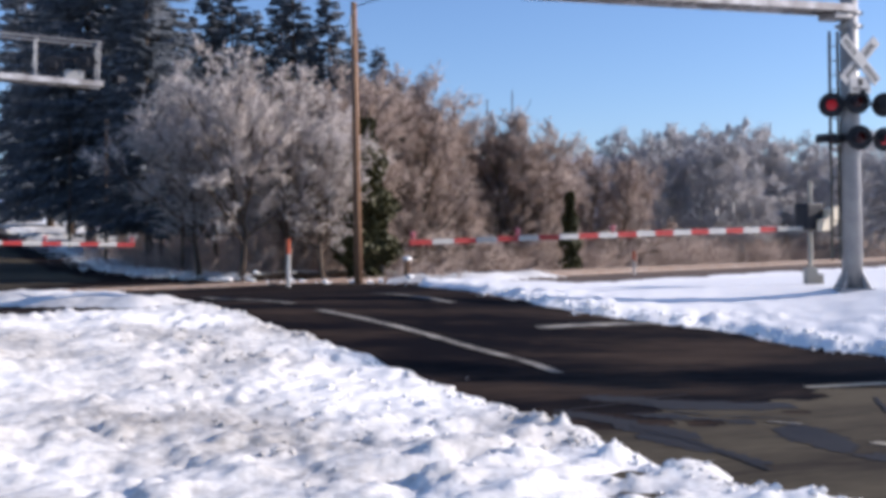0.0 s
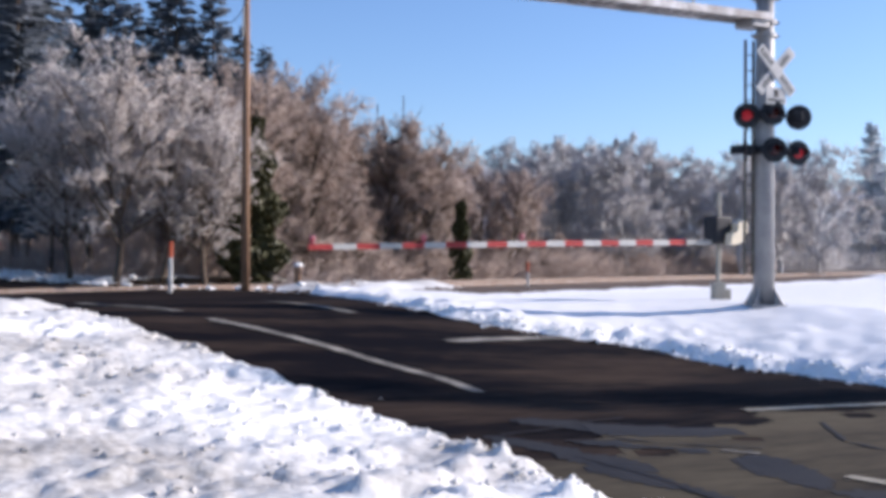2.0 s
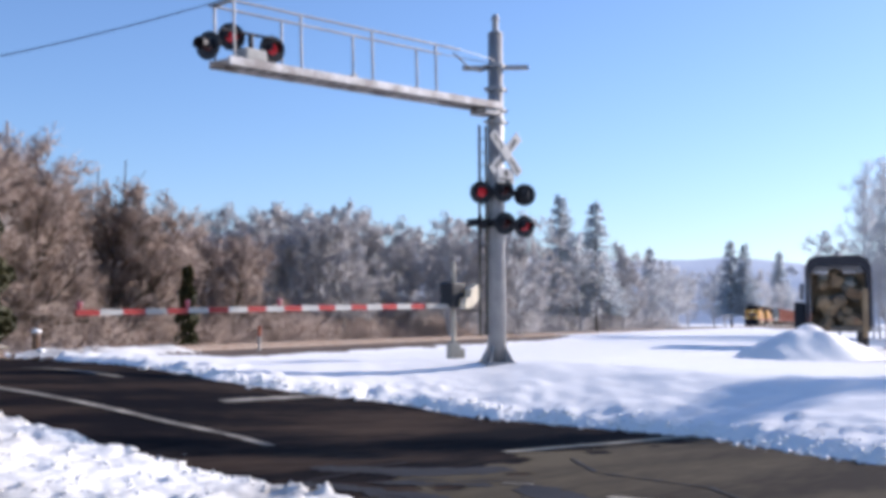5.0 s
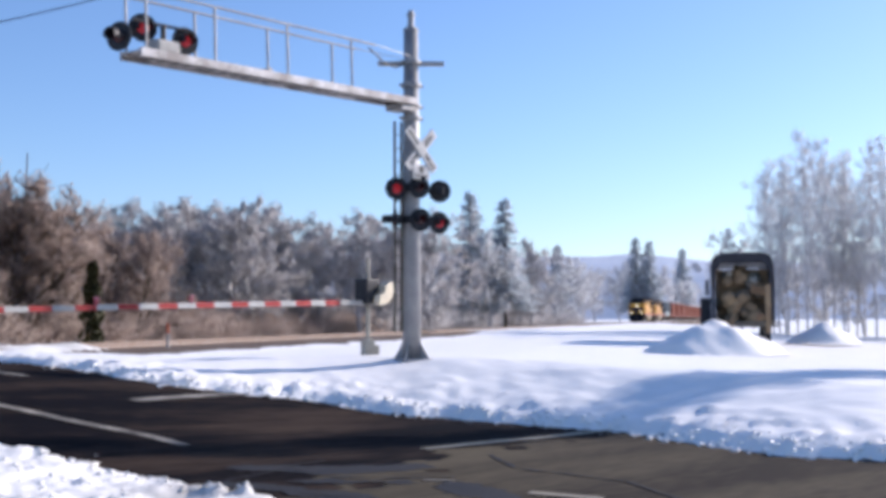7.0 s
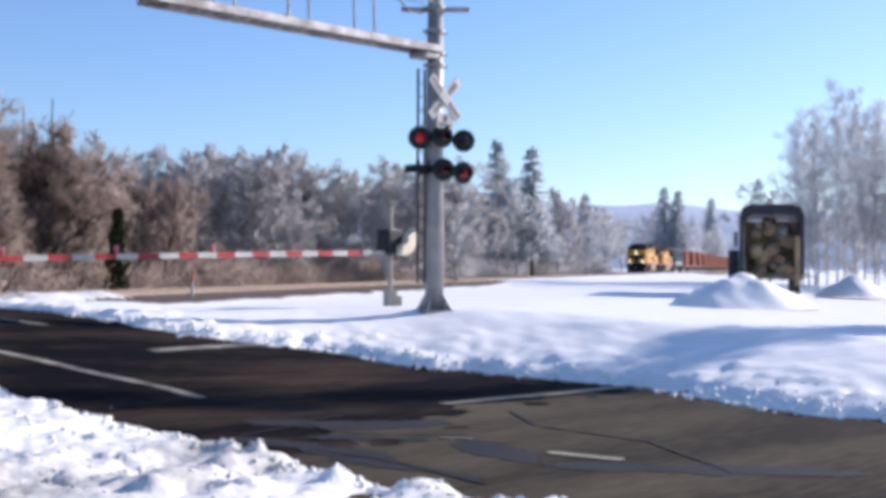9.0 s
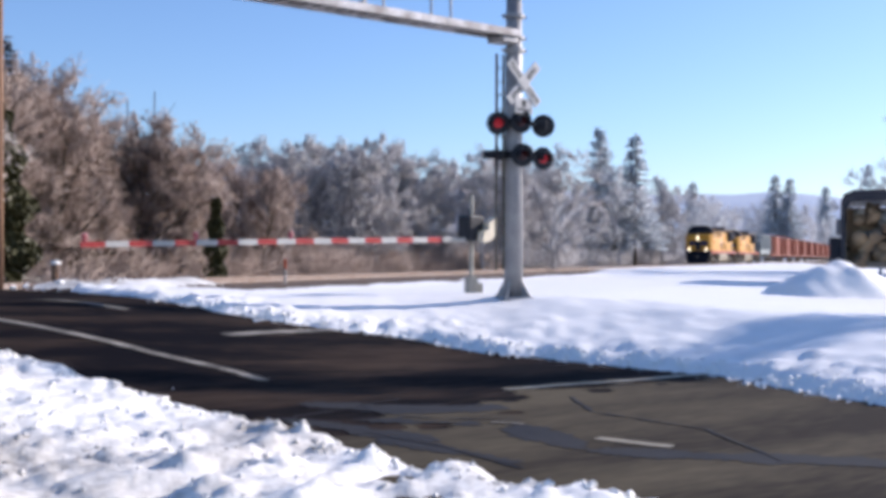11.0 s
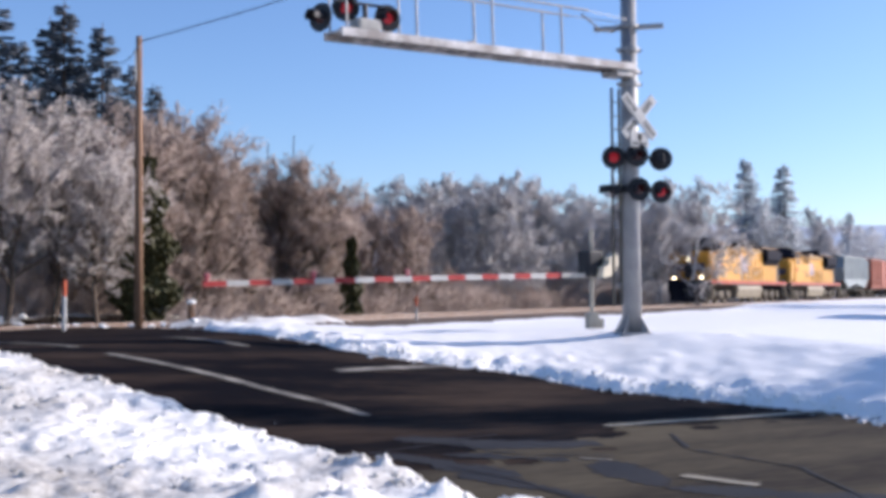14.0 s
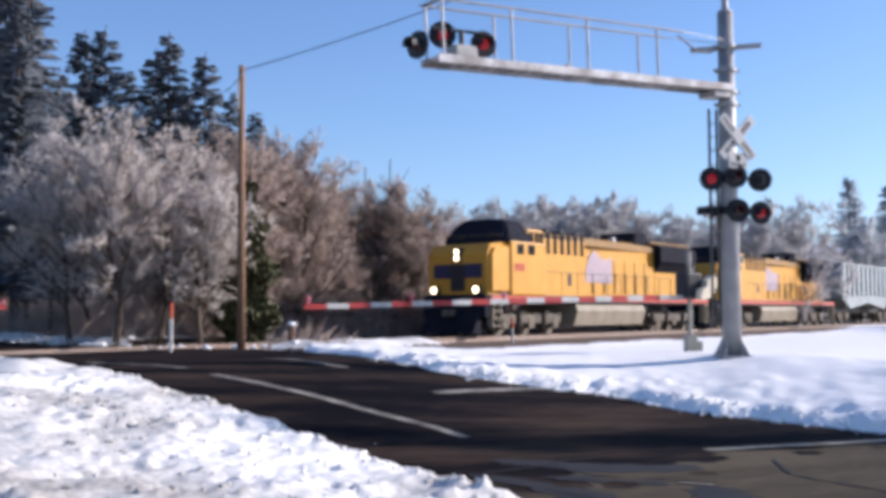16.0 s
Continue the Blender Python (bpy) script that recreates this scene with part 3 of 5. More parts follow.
        rod(bm, (L - 1.25, 0, 6.12), (L - 0.05, 0, 6.12), 0.03, None, 8)
        part("lamp_bar", bm, M_BLACK, beam)
        inv = arm.inverted()
        for x, y, yaw, lit in ((L + 0.34, 0.15, -45, False), (L - 0.42, -0.2, 4, True), (L - 1.20, 0.0, 14, True)):
            p = arm @ Vector((x, y, 6.0))
            hooded_lamp(r, pose(p.x, p.y, 5.86 + (0.12 if yaw == 4 else -0.24 if yaw == -45 else 0), 0, 0, yaw + turn), lit and not turn)
    return r


signal = cantilever(pose(0, 0, 0.03), ARM_YAW, "tall grey cantilever signal mast with red crossing lamps", True)
# a service ladder beside the mast
bm = B()
lx, ly = -0.42, -0.05
for s in (-0.0, 0.19):
    rod(bm, (lx + s, ly + s * 0.4, 0.55), (lx + s, ly + s * 0.4, 5.25), 0.032, None, 6)
for k in range(15):
    z = 0.75 + k * 0.30
    rod(bm, (lx, ly, z), (lx + 0.19, ly + 0.076, z), 0.012, None, 6)
part("ladder", bm, M_TRUCK, signal, "narrow steel ladder")
for z in (1.0, 2.6, 4.4):
    bm = B()
    rod(bm, (lx + 0.1, ly, z), (0, 0, z), 0.016, None, 6)
    part("ladder_bracket", bm, M_GREYPAINT, signal)

# crossbuck
FACE_YAW = 22
fm = Matrix.Rotation(radians(FACE_YAW), 4, "Z")
for ang in (45, -45):
    bm = B()
    box(bm, -0.61, 0.61, -0.012, 0.012, -0.115, 0.115, 0.006)
    b = part("crossbuck_blade", bm, M_WHITE, signal, "white reflective blade with dark lettering", pose(0.10, -0.32 - (0.03 if ang > 0 else 0), 4.60) @ fm @ pose(0, 0, 0, 0, ang, 0))
    for side in (-1, 1):
        bm = B()
        for k in range(5 if ang > 0 else 4):
            x = side * (0.19 + k * 0.085)
            box(bm, x - 0.022, x + 0.022, -0.017, -0.0125, -0.055, 0.055)
        part("lettering", bm, M_BLACK, b)
bm = B()
box(bm, -0.26, 0.26, -0.012, 0.012, -0.17, 0.17, 0.01)
pl = part("tracks_sign", bm, M_WHITE, signal, "white plate with dark marks", pose(0.10, -0.33, 4.10) @ fm)
bm = B()
box(bm, -0.06, 0.06, -0.017, -0.0125, -0.02, 0.12)
for k in range(5):
    box(bm, -0.2 + k * 0.085, -0.15 + k * 0.085, -0.017, -0.0125, -0.12, -0.055)
part("lettering", bm, M_BLACK, pl)
for z in (3.74, 3.03):
    bm = B()
    rod(bm, (-0.62, -0.18, z + 0.02), (0.88, 0.18, z + 0.02), 0.028, None, 8)
    rod(bm, (0, 0, z - 0.06), (0, 0, z + 0.10), 0.23, 0.23, 18)
    part("lamp_bracket", bm, M_BLACK, signal)
for x, y, z, yaw, lit in ((-0.44, -0.20, 3.72, -14, True), (0.04, -0.36, 3.76, 2, False), (0.72, 0.05, 3.73, 156, False),
                          (-0.46, -0.10, 3.03, -100, False), (0.07, -0.36, 3.03, -4, False), (0.74, 0.10, 3.02, 6, True)):
    hooded_lamp(signal, pose(x, y, z, 0, 0, yaw), lit)

far_signal = cantilever(pose(-24.2, 1.9, -0.1), math.degrees(math.atan2(3.6, 6.8)), "grey cantilever signal on the far side of the tracks", True, 180)


# ---- gates ----
def gate(m, length, yaw, label):
    r = root("crossing_gate", m, label, "crossing gate", "crossing gates")
    bm = B()
    rod(bm, (0, 0, 0.3), (0, 0, 2.35), 0.055, None, 12)
    part("post", bm, M_TAN, r)
    bm = B()
    box(bm, -0.14, 0.14, -0.14, 0.14, -0.35, 0.38, 0.04)
    box(bm, 0.10, 0.28, -0.10, 0.10, -0.3, 0.24, 0.05)
    part("foundation", bm, M_TAN, r)
    am = Matrix.Rotation(radians(yaw), 4, "Z")
    bm = B()
    box(bm, -0.25, 0.24, -0.24, 0.18, 1.22, 1.84, 0.05)
    part("mechanism_box", bm, M_BLACK, r, "dark gate mechanism housing", am)
    bm = B()
    turn = [radians(-100 + 13 * k) for k in range(11)]
    outer = [(-0.06 - 0.44 * math.cos(a), 1.60 + 0.40 * math.sin(a)) for a in turn]
    inner = [(-0.06 - 0.15 * math.cos(a), 1.60 + 0.14 * math.sin(a)) for a in turn]
    extrude_profile(bm, outer + inner[::-1], 0.20, 0.40)
    bmesh.ops.recalc_face_normals(bm, faces=bm.faces[:])
    part("counterweight", bm, M_CREAM, r, "curved cream counterweight arm", am)
    bm = B()
    box(bm, 0.2, 1.0, -0.05, 0.05, 1.20, 1.31, 0.01)
    base = part("gate_arm", bm, M_GREYPAINT, r, "", am)
    n = int((length - 1.0) / 0.47)
    step = (length - 1.0) / n
    for k in range(n):
        x = 1.0 + k * step
        w = 0.062 - 0.012 * k / n
        droop = -0.22 * ((x / length) ** 1.2)
        bm = B()
        box(bm, x, x + step, -0.018, 0.018, 1.26 + droop - w, 1.26 + droop + w)
        part("stripe", bm, M_RED if k % 2 == 0 else M_WHITE, base, "red stripe" if k % 2 == 0 else "white stripe")
    for x in (length - 0.08, length - 2.35, length - 4.6):
        droop = -0.22 * ((x / length) ** 1.2)
        bm = B()
        rod(bm, (x, 0, 1.31 + droop), (x, 0, 1.37 + droop), 0.03, 0.045, 10)
        bmesh.ops.create_uvsphere(bm, u_segments=12, v_segments=8, radius=0.055, matrix=Matrix.Translation((x, 0, 1.42 + droop)))
        part("gate_lamp", bm, M_LAMP, base, "small red gate lamp", smooth=True)
    return r


GATE_YAW = math.degrees(math.atan2(-4.52, -8.81))
gate(pose(-0.15, 2.4, 0.0), 9.95, GATE_YAW, "lowered red and white striped crossing gate")
gate(pose(-25.0, 0.0, 0.10), 10.2, math.degrees(math.atan2(6.39 - 0.0, -16.72 + 25.0)), "lowered striped gate across the far lane")

# ---- utility pole, cable, markers ----
pole = root("utility_pole", pose(-11.07, 7.5, 0.08), "slender brown wooden utility pole leaning slightly", "utility pole")
bm = B()
rod(bm, (0, 0, -0.3), (-0.02, 0.02, 7.72), 0.12, 0.08, 14)
part("shaft", bm, M_POLE, pole, smooth=True)
bm = B()
rod(bm, (-0.02, -0.12, 7.42), (-0.02, 0.12, 7.42), 0.03, None, 8)
rod(bm, (-0.09, -0.1, 6.5), (-0.09, -0.1, 7.3), 0.025, None, 8)
part("insulator_bracket", bm, M_GREYPAINT, pole)


def cable(pts, r, label):
    cu = bpy.data.curves.new("overhead_cable", "CURVE")
    cu.dimensions, cu.bevel_depth, cu.bevel_resolution = "3D", r, 1
    sp = cu.splines.new("POLY")
    n = 40
    a, b, sag = Vector(pts[0]), Vector(pts[1]), pts[2]
    sp.points.add(n)
    for k in range(n + 1):
        t = k / n
        p = a.lerp(b, t)
        sp.points[k].co = (p.x, p.y, p.z - sag * 4 * t * (1 - t), 1)
    cu.materials.append(M_CABLE)
    return tagged(new("overhead_cable", cu), label, "cable")


cable([(-11.03, 7.50, 7.68), (0.32, 7.98, 12.30), 0.25], 0.016, "black overhead cable running from the wooden pole")
cable([(-11.03, 7.50, 7.68), (-13.59, 24.78, 10.59), 0.2], 0.014, "black overhead cable running back into the trees")


def marker(m, h, label):
    r = root("marker_post", m, label, "marker post", "trackside markers")
    bm = B()
    rod(bm, (0, 0, -0.2), (0, 0, h * 0.62), 0.05, None, 10)
    part("post", bm, M_WHITE, r)
    bm = B()
    rod(bm, (0, 0, h * 0.62), (0, 0, h), 0.052, 0.045, 10)
    part("band", bm, M_ORANGE, r, "orange band")
    return r


marker(pose(-12.51, 4.64, 0.22), 1.0, "white marker post with an orange top")
marker(pose(-2.0, 18.3, -0.2), 0.95, "pale marker post beyond the ballast")
stump = root("wooden_post", pose(-9.72, 7.77, 0.02), "short wooden post capped with snow and brush", "post")
bm = B()
rod(bm, (0, 0, -0.2), (0, 0, 0.62), 0.10, 0.09, 12)
part("shaft", bm, M_POLE, stump)
bm = B()
bmesh.ops.create_icosphere(bm, subdivisions=2, radius=0.13, matrix=Matrix.Translation((0, 0, 0.64)) @ Matrix.Diagonal((1.1, 1.1, 0.5, 1)))
part("snow_cap", bm, M_SNOW, stump, "white snow cap", smooth=True)


# ---- snow heap and the parked truck behind it ----
def heap(cx, cy, rx, ry, h, label, seed):
    def height(x, y):
        u = math.hypot((x - cx) / rx, (y - cy) / ry)
        if u > 1.15:
            return None
        k = max(0.0, 1 - u + 0.10 * nz(x, y, 0.9, seed))
        k = 0.75 * k + 0.25 * math.sqrt(k)
        return -0.2 + h * k * (1 + 0.25 * nz(x, y, 1.2, seed)) + k * (0.14 * nz(x, y, 2.4, seed) + 0.06 * nz(x, y, 5.0, seed))
    return tagged(sheet("snow_mound", cx - rx * 1.2, cx + rx * 1.2, cy - ry * 1.2, cy + ry * 1.2, 0.16, height, M_SNOW), label, "snow heap")


heap(10.6, 2.9, 2.35, 1.5, 1.08, "rounded heap of shovelled snow on the field", 2.0)
heap(23.6, 12.5, 1.7, 1.3, 0.9, "smaller heap of ploughed snow", 5.0)

truck = root("parked_truck", pose(19.0, 11.95, -0.25, 0, 0, -38), "dark box-bodied truck parked with tan cargo in its open back", "truck")
bm = B()
prof = [(-1.28, 0.9), (-1.28, 2.9), (-1.15, 3.2), (-0.8, 3.32), (0.8, 3.32), (1.15, 3.2), (1.28, 2.9), (1.28, 0.9), (1.10, 0.9), (1.10, 2.7), (0.85, 2.98), (-0.85, 2.98), (-1.10, 2.7), (-1.10, 0.9)]
extrude_profile(bm, prof, -2.6, 3.2)
part("box_shell", bm, M_DKGREY, truck, "dark rounded box shell")
bm = B()
box(bm, -1.08, 1.08, -1.5, -1.35, 0.9, 2.75, 0.03)
part("bulkhead", bm, M_CARGO, truck, "tan inner wall behind the load")
bm = B()
box(bm, -1.25, 1.25, -2.6, 3.2, 0.72, 0.92, 0.02)
part("bed", bm, M_TRUCK, truck)
rnd = random.Random(4)
for k in range(34):
    q = k / 34
    w = 1.0 - 0.45 * q
    x, y, z = rnd.uniform(-w, w) * 0.95, rnd.uniform(-2.5, -1.6) + 0.7 * q, 0.95 + 1.75 * q + rnd.uniform(-0.12, 0.12)
    m = Matrix.Translation((x, y, z)) @ Euler((rnd.uniform(-0.6, 0.6), rnd.uniform(-0.6, 0.6), rnd.uniform(0, 3))).to_matrix().to_4x4()
    bm = B()
    if k % 4 == 0:
        e = rnd.uniform(0.18, 0.32)
        box(bm, -e, e, -e * 0.7, e * 0.7, -e * 0.6, e * 0.6, 0.05, m)
        part("cargo_crate", bm, rnd.choice([M_CARGO, M_POLE]), truck)
    else:
        bmesh.ops.create_icosphere(bm, subdivisions=2, radius=rnd.uniform(0.24, 0.40))
        for v in bm.verts:
            v.co *= 1 + 0.35 * noise.noise(v.co * 3.0 + Vector((k, 0, 0)))
        bmesh.ops.transform(bm, matrix=m @ Matrix.Diagonal((1.25, 0.9, 0.7, 1)), verts=bm.verts)
        part("cargo_sack", bm, rnd.choice([M_CARGO, M_TAN, M_CARGO, M_TRUCK, M_CARGO]), truck, smooth=True)
for x in (-1.0, 1.0):
    for y in (-1.6, 2.4):
        bm = B()
        rod(bm, (x - 0.14, y, 0.48), (x + 0.14, y, 0.48), 0.48, None, 20)
        part("wheel", bm, M_BLACK, truck)
bm = B()
box(bm, -1.75, -1.3, -1.2, 0.6, 0.5, 1.75, 0.06)
part("side_locker", bm, M_DKGREY, truck)
bm = B()
box(bm, -1.55, -1.35, 1.9, 2.0, 1.9, 2.5, 0.03)
rod(bm, (-1.3, 1.95, 2.2), (-1.5, 1.95, 2.2), 0.02)
part("mirror", bm, M_ALU, truck)
bm = B()
box(bm, 0.9, 1.12, -2.66, -2.55, 0.5, 2.2, 0.02)
part("tail_door_edge", bm, M_CARGO, truck)
truck.scale = (0.89, 0.95, 1.06)

# ---- the train ----
def wheelset(parent, x):
    bm = B()
    for y in (-0.72, 0.72):
        rod(bm, (x, y - 0.07, 0.5), (x, y + 0.07, 0.5), 0.5, None, 20)
    rod(bm, (x, -0.8, 0.5), (x, 0.8, 0.5), 0.09, None, 8)
    return part("wheelset", bm, M_TRUCK, parent)


def bogie(parent, x, axles=3, half=2.0):
    bm = B()
    for y in (-1.05, 1.05):
        box(bm, x - half - 0.4, x + half + 0.4, y - 0.09, y + 0.09, 0.48, 0.86, 0.05)
        for k in range(axles):
            ax = x - half + 2 * half * k / (axles - 1)
            box(bm, ax - 0.24, ax + 0.24, y - 0.13, y + 0.13, 0.28, 0.72, 0.05)
            for dx in (-0.42, 0.42):
                rod(bm, (ax + dx, y, 0.55), (ax + dx, y, 0.92), 0.11, None, 10)
        for k in range(axles - 1):
            ax = x - half + 2 * half * (k + 0.5) / (axles - 1)
            rod(bm, (ax, y + (0.16 if y > 0 else -0.16), 0.35), (ax, y + (0.16 if y > 0 else -0.16), 0.95), 0.08, None, 8)
    t = part("truck_frame", bm, M_TRUCK, parent, "dusty cast truck frame")
    for k in range(axles):
        wheelset(t, x - half + 2 * half * k / (axles - 1))
    return t


def locomotive(label, lead=True):
    """Nose towards -x, rails at z = 0, 22.3 m long; its lit side faces -y."""
    r = root("locomotive", Matrix.Identity(4), label, "locomotive", "train")
    L = 22.3
    W = 1.58
    bm = B()
    box(bm, 0.5, L - 0.4, -1.5, 1.5, 1.32, 1.62, 0.03)
    part("frame", bm, M_DKGREY, r, "dark grey underframe")
    for s in (-1, 1):
        bm = B()
        box(bm, 0.6, L - 0.5, s * 1.53 - 0.012, s * 1.53 + 0.012, 1.40, 1.58)
        part("sill_stripe", bm, M_REDLET, r, "red sill stripe")
    # nose and cab
    bm = B()
    extrude_profile(bm, [(0.55, 1.6), (0.55, 3.20), (0.80, 3.56), (2.15, 3.70), (2.15, 1.6)], -1.50, 1.50)
    bmesh.ops.bevel(bm, geom=[e for e in bm.edges if abs(e.verts[0].co.y - e.verts[1].co.y) < 0.01], offset=0.16, segments=3, affect="EDGES")
    nose = part("nose", bm, M_YELLOW, r, "yellow wide nose")
    bm = B()
    box(bm, 1.95, 4.6, -W, W, 1.6, 3.72, 0.06)
    cab = part("cab", bm, M_YELLOW, r, "yellow cab")
    bm = B()
    extrude_profile(bm, [(-1.53, 3.66), (-1.50, 3.95), (-1.15, 4.48), (-0.75, 4.66), (0.75, 4.66), (1.15, 4.48), (1.50, 3.95), (1.53, 3.66)], -1.50, 0.55)
    for v in bm.verts:
        v.co = Vector((v.co.y + 3.2 + ((v.co.z - 3.66) * 0.55 if v.co.y < 0 else -(v.co.z - 3.66) * 0.3), v.co.x, v.co.z))
    bmesh.ops.bevel(bm, geom=list(bm.edges), offset=0.07, segments=2, affect="EDGES")
    part("cab_roof", bm, M_CABROOF, cab, "dark rounded cab roof with a chamfered brow")
    bm = B()
    box(bm, 3.45, 4.7, -1.40, 1.40, 3.70, 4.28, 0.06)
    rear = part("cab_rear", bm, M_YELLOW, cab)
    for s in (-1, 1):
        for x0 in (3.62, 4.02, 4.38):
            bm = B()
            box(bm, x0, x0 + 0.25, s * 1.41 - 0.02, s * 1.41 + 0.02, 3.74, 4.18, 0.01)
            part("vent_window", bm, M_GLASS, rear, "dark narrow window")
    for y0, y1 in ((-1.3, -0.45), (-0.35, 0.35), (0.45, 1.3)):
        bm = B()
        box(bm, 1.83, 1.97, y0, y1, 3.76, 4.06, 0.03)
        part("windscreen", bm, M_GLASS, cab, "dark windscreen pane")
    for s in (-1, 1):
        for x0 in (2.35, 3.2):
            bm = B()
            box(bm, x0, x0 + 0.5, s * W - 0.02, s * W + 0.02, 3.22, 3.62, 0.015)
            part("side_window", bm, M_GLASS, cab, "dark side window")
    # lamps
    bm = B()
    box(bm, 0.47, 0.75, -0.20, 0.20, 2.86, 3.44, 0.05)
    hl = part("headlight_box", bm, M_DKGREY, nose)
    for z in (3.03, 3.27):
        bm = B()
        rod(bm, (0.43, 0, z), (0.49, 0, z), 0.09, None, 14)
        part("headlight", bm, M_HEADLIGHT if lead else M_GLASS, hl, "round headlight")
    bm = B()
    box(bm, 0.50, 0.62, -0.32, 0.32, 1.75, 2.80, 0.02)
    part("nose_door", bm, M_DKGREY, nose)
    for s in (-1, 1):
        bm = B()
        box(bm, 0.515, 0.56, s * 0.35, s * 1.12, 2.25, 2.80) if s > 0 else box(bm, 0.515, 0.56, -1.12, -0.35, 2.25, 2.80)
        part("nose_emblem", bm, M_BLUE, nose, "dark blue winged emblem")
        bm = B()
        box(bm, 0.30, 0.52, s * 0.98 - 0.16, s * 0.98 + 0.16, 1.62, 1.96, 0.04)
        dl = part("ditch_light_box", bm, M_DKGREY, r)
        bm = B()
        rod(bm, (0.27, s * 0.98, 1.80), (0.31, s * 0.98, 1.80), 0.12, None, 14)
        part("ditch_light", bm, M_HEADLIGHT if lead else M_GLASS, dl, "bright ditch light")
    # pilot, plow, coupler, steps
    bm = B()
    box(bm, 0.25, 0.55, -1.45, 1.45, 0.75, 1.60, 0.04)
    pil = part("pilot", bm, M_CABROOF, r, "dark pilot sheet")
    bm = B()
    extrude_profile(bm, [(-0.25, 0.14), (0.2, 0.95), (0.3, 0.95), (0.3, 0.14)], -1.22, 1.22)
    part("snow_plow", bm, M_CABROOF, pil, "black snow plow")
    bm = B()
    box(bm, -0.35, 0.4, -0.14, 0.14, 0.78, 1.05, 0.05)
    part("coupler", bm, M_TRUCK, r)
    for s in (-1, 1):
        for x in (0.75, L - 1.0):
            bm = B()
            for k in range(4):
                box(bm, x, x + 0.55, s * 1.36 - 0.14, s * 1.36 + 0.14, 0.40 + 0.28 * k, 0.44 + 0.28 * k)
            box(bm, x - 0.03, x, s * 1.36 - 0.14, s * 1.36 + 0.14, 0.35, 1.4)
            box(bm, x + 0.55, x + 0.58, s * 1.36 - 0.14, s * 1.36 + 0.14, 0.35, 1.4)
            part("steps", bm, M_TANK, r, "dusty steel steps")
    # hoods
    bm = B()
    box(bm, 4.6, 8.2, -1.46, 1.46, 1.6, 3.98, 0.05)
    part("equipment_hood", bm, M_YELLOW, r, "yellow equipment hood behind the cab")
    bm = B()
    box(bm, 8.2, 16.2, -1.02, 1.02, 1.6, 3.92, 0.06)
    hood = part("engine_hood", bm, M_YELLOW, r, "yellow engine hood with doors")
    bm = B()
    extrude_profile(bm, [(-1.04, 3.86), (-1.0, 4.1), (-0.75, 4.25), (0.75, 4.25), (1.0, 4.1), (1.04, 3.86)], 4.7, 16.2)
    for v in bm.verts:
        v.co = Vector((v.co.y, v.co.x * (1.40 if v.co.y < 5 else 1.0), v.co.z))
    part("hood_roof", bm, M_ROOF, r, "sooty yellow hood roof")
    bm = B()
    extrude_profile(bm, [(-1.04, 2.9), (-1.48, 3.45), (-1.48, 4.05), (-1.1, 4.3), (1.1, 4.3), (1.48, 4.05), (1.48, 3.45), (1.04, 2.9)], 16.2, 20.3)
    for v in bm.verts:
        v.co = Vector((v.co.y, v.co.x, v.co.z))
    part("radiator", bm, M_CABROOF, r, "flared dark radiator housing")
    bm = B()
    box(bm, 15.6, 20.4, -1.12, 1.12, 4.28, 4.40, 0.04)
    part("radiator_roof", bm, M_ROOF, r, "rusty radiator roof")
    for s in (-1, 1):
        bm = B()
        box(bm, 15.9, 20.3, s * 1.50 - 0.02, s * 1.50 + 0.02, 3.40, 4.10)
        part("radiator_grille", bm, M_CABROOF, r, "dark radiator grille")
    bm = B()
    box(bm, 16.2, 20.6, -1.03, 1.03, 1.6, 3.2, 0.05)
    part("rear_hood", bm, M_YELLOW, r)
    bm = B()
    box(bm, 20.3, L - 1.0, -1.02, 1.02, 1.6, 4.0, 0.06)
    part("blower_hood", bm, M_DKGREY, r, "dark grey rear hood")
    for k in range(7):
        for s in (-1, 1):
            x = 8.5 + k * 1.08
            bm = B()
            box(bm, x, x + 0.9, s * 1.03 - 0.02, s * 1.03 + 0.02, 1.75, 3.3, 0.01)
            d = part("hood_door", bm, M_YELLOW, hood)
            bm = B()
            box(bm, x + 0.04, x + 0.14, s * 1.055 - 0.01, s * 1.055 + 0.01, 1.8, 2.75)
            part("door_seam", bm, M_CABROOF, d)
    for k in range(5):
        bm = B()
        x = 5.0 + k * 0.62
        box(bm, x, x + 0.30, -1.0, 1.0, 3.95, 4.30 + 0.12 * (k % 2), 0.03)
        part("roof_vent", bm, M_BLACK, r, "dark roof vent")
    for s in (-1, 1):
        for k in range(6):
            bm = B()
            x = 4.85 + k * 0.58
            box(bm, x, x + 0.24, s * 1.465 - 0.02, s * 1.465 + 0.02, 3.35, 4.22)
            part("louvre", bm, M_CABROOF, r)
        bm = B()
        box(bm, 6.6, 6.9, s * 1.465 - 0.012, s * 1.465 + 0.012, 2.05, 2.55)
        part("side_hatch", bm, M_DKGREY, r)
        bm = B()
        for k in range(3):
            box(bm, 2.2 + k * 0.25, 2.38 + k * 0.25, s * 1.595 - 0.008, s * 1.595 + 0.008, 2.55, 2.85)
        part("cab_number", bm, M_REDLET, cab, "row of plain red bars")
        bm = B()
        wave = [(8.9, 2.25), (11.5, 2.25), (11.5, 3.45), (10.9, 3.30), (10.3, 3.42), (9.8, 3.72), (9.3, 3.45), (9.0, 2.9)]
        extrude_profile(bm, wave, s * 1.065 - 0.008, s * 1.065 + 0.008)
        part("flag_emblem", bm, M_FLAG, hood, "faded pale waving emblem")
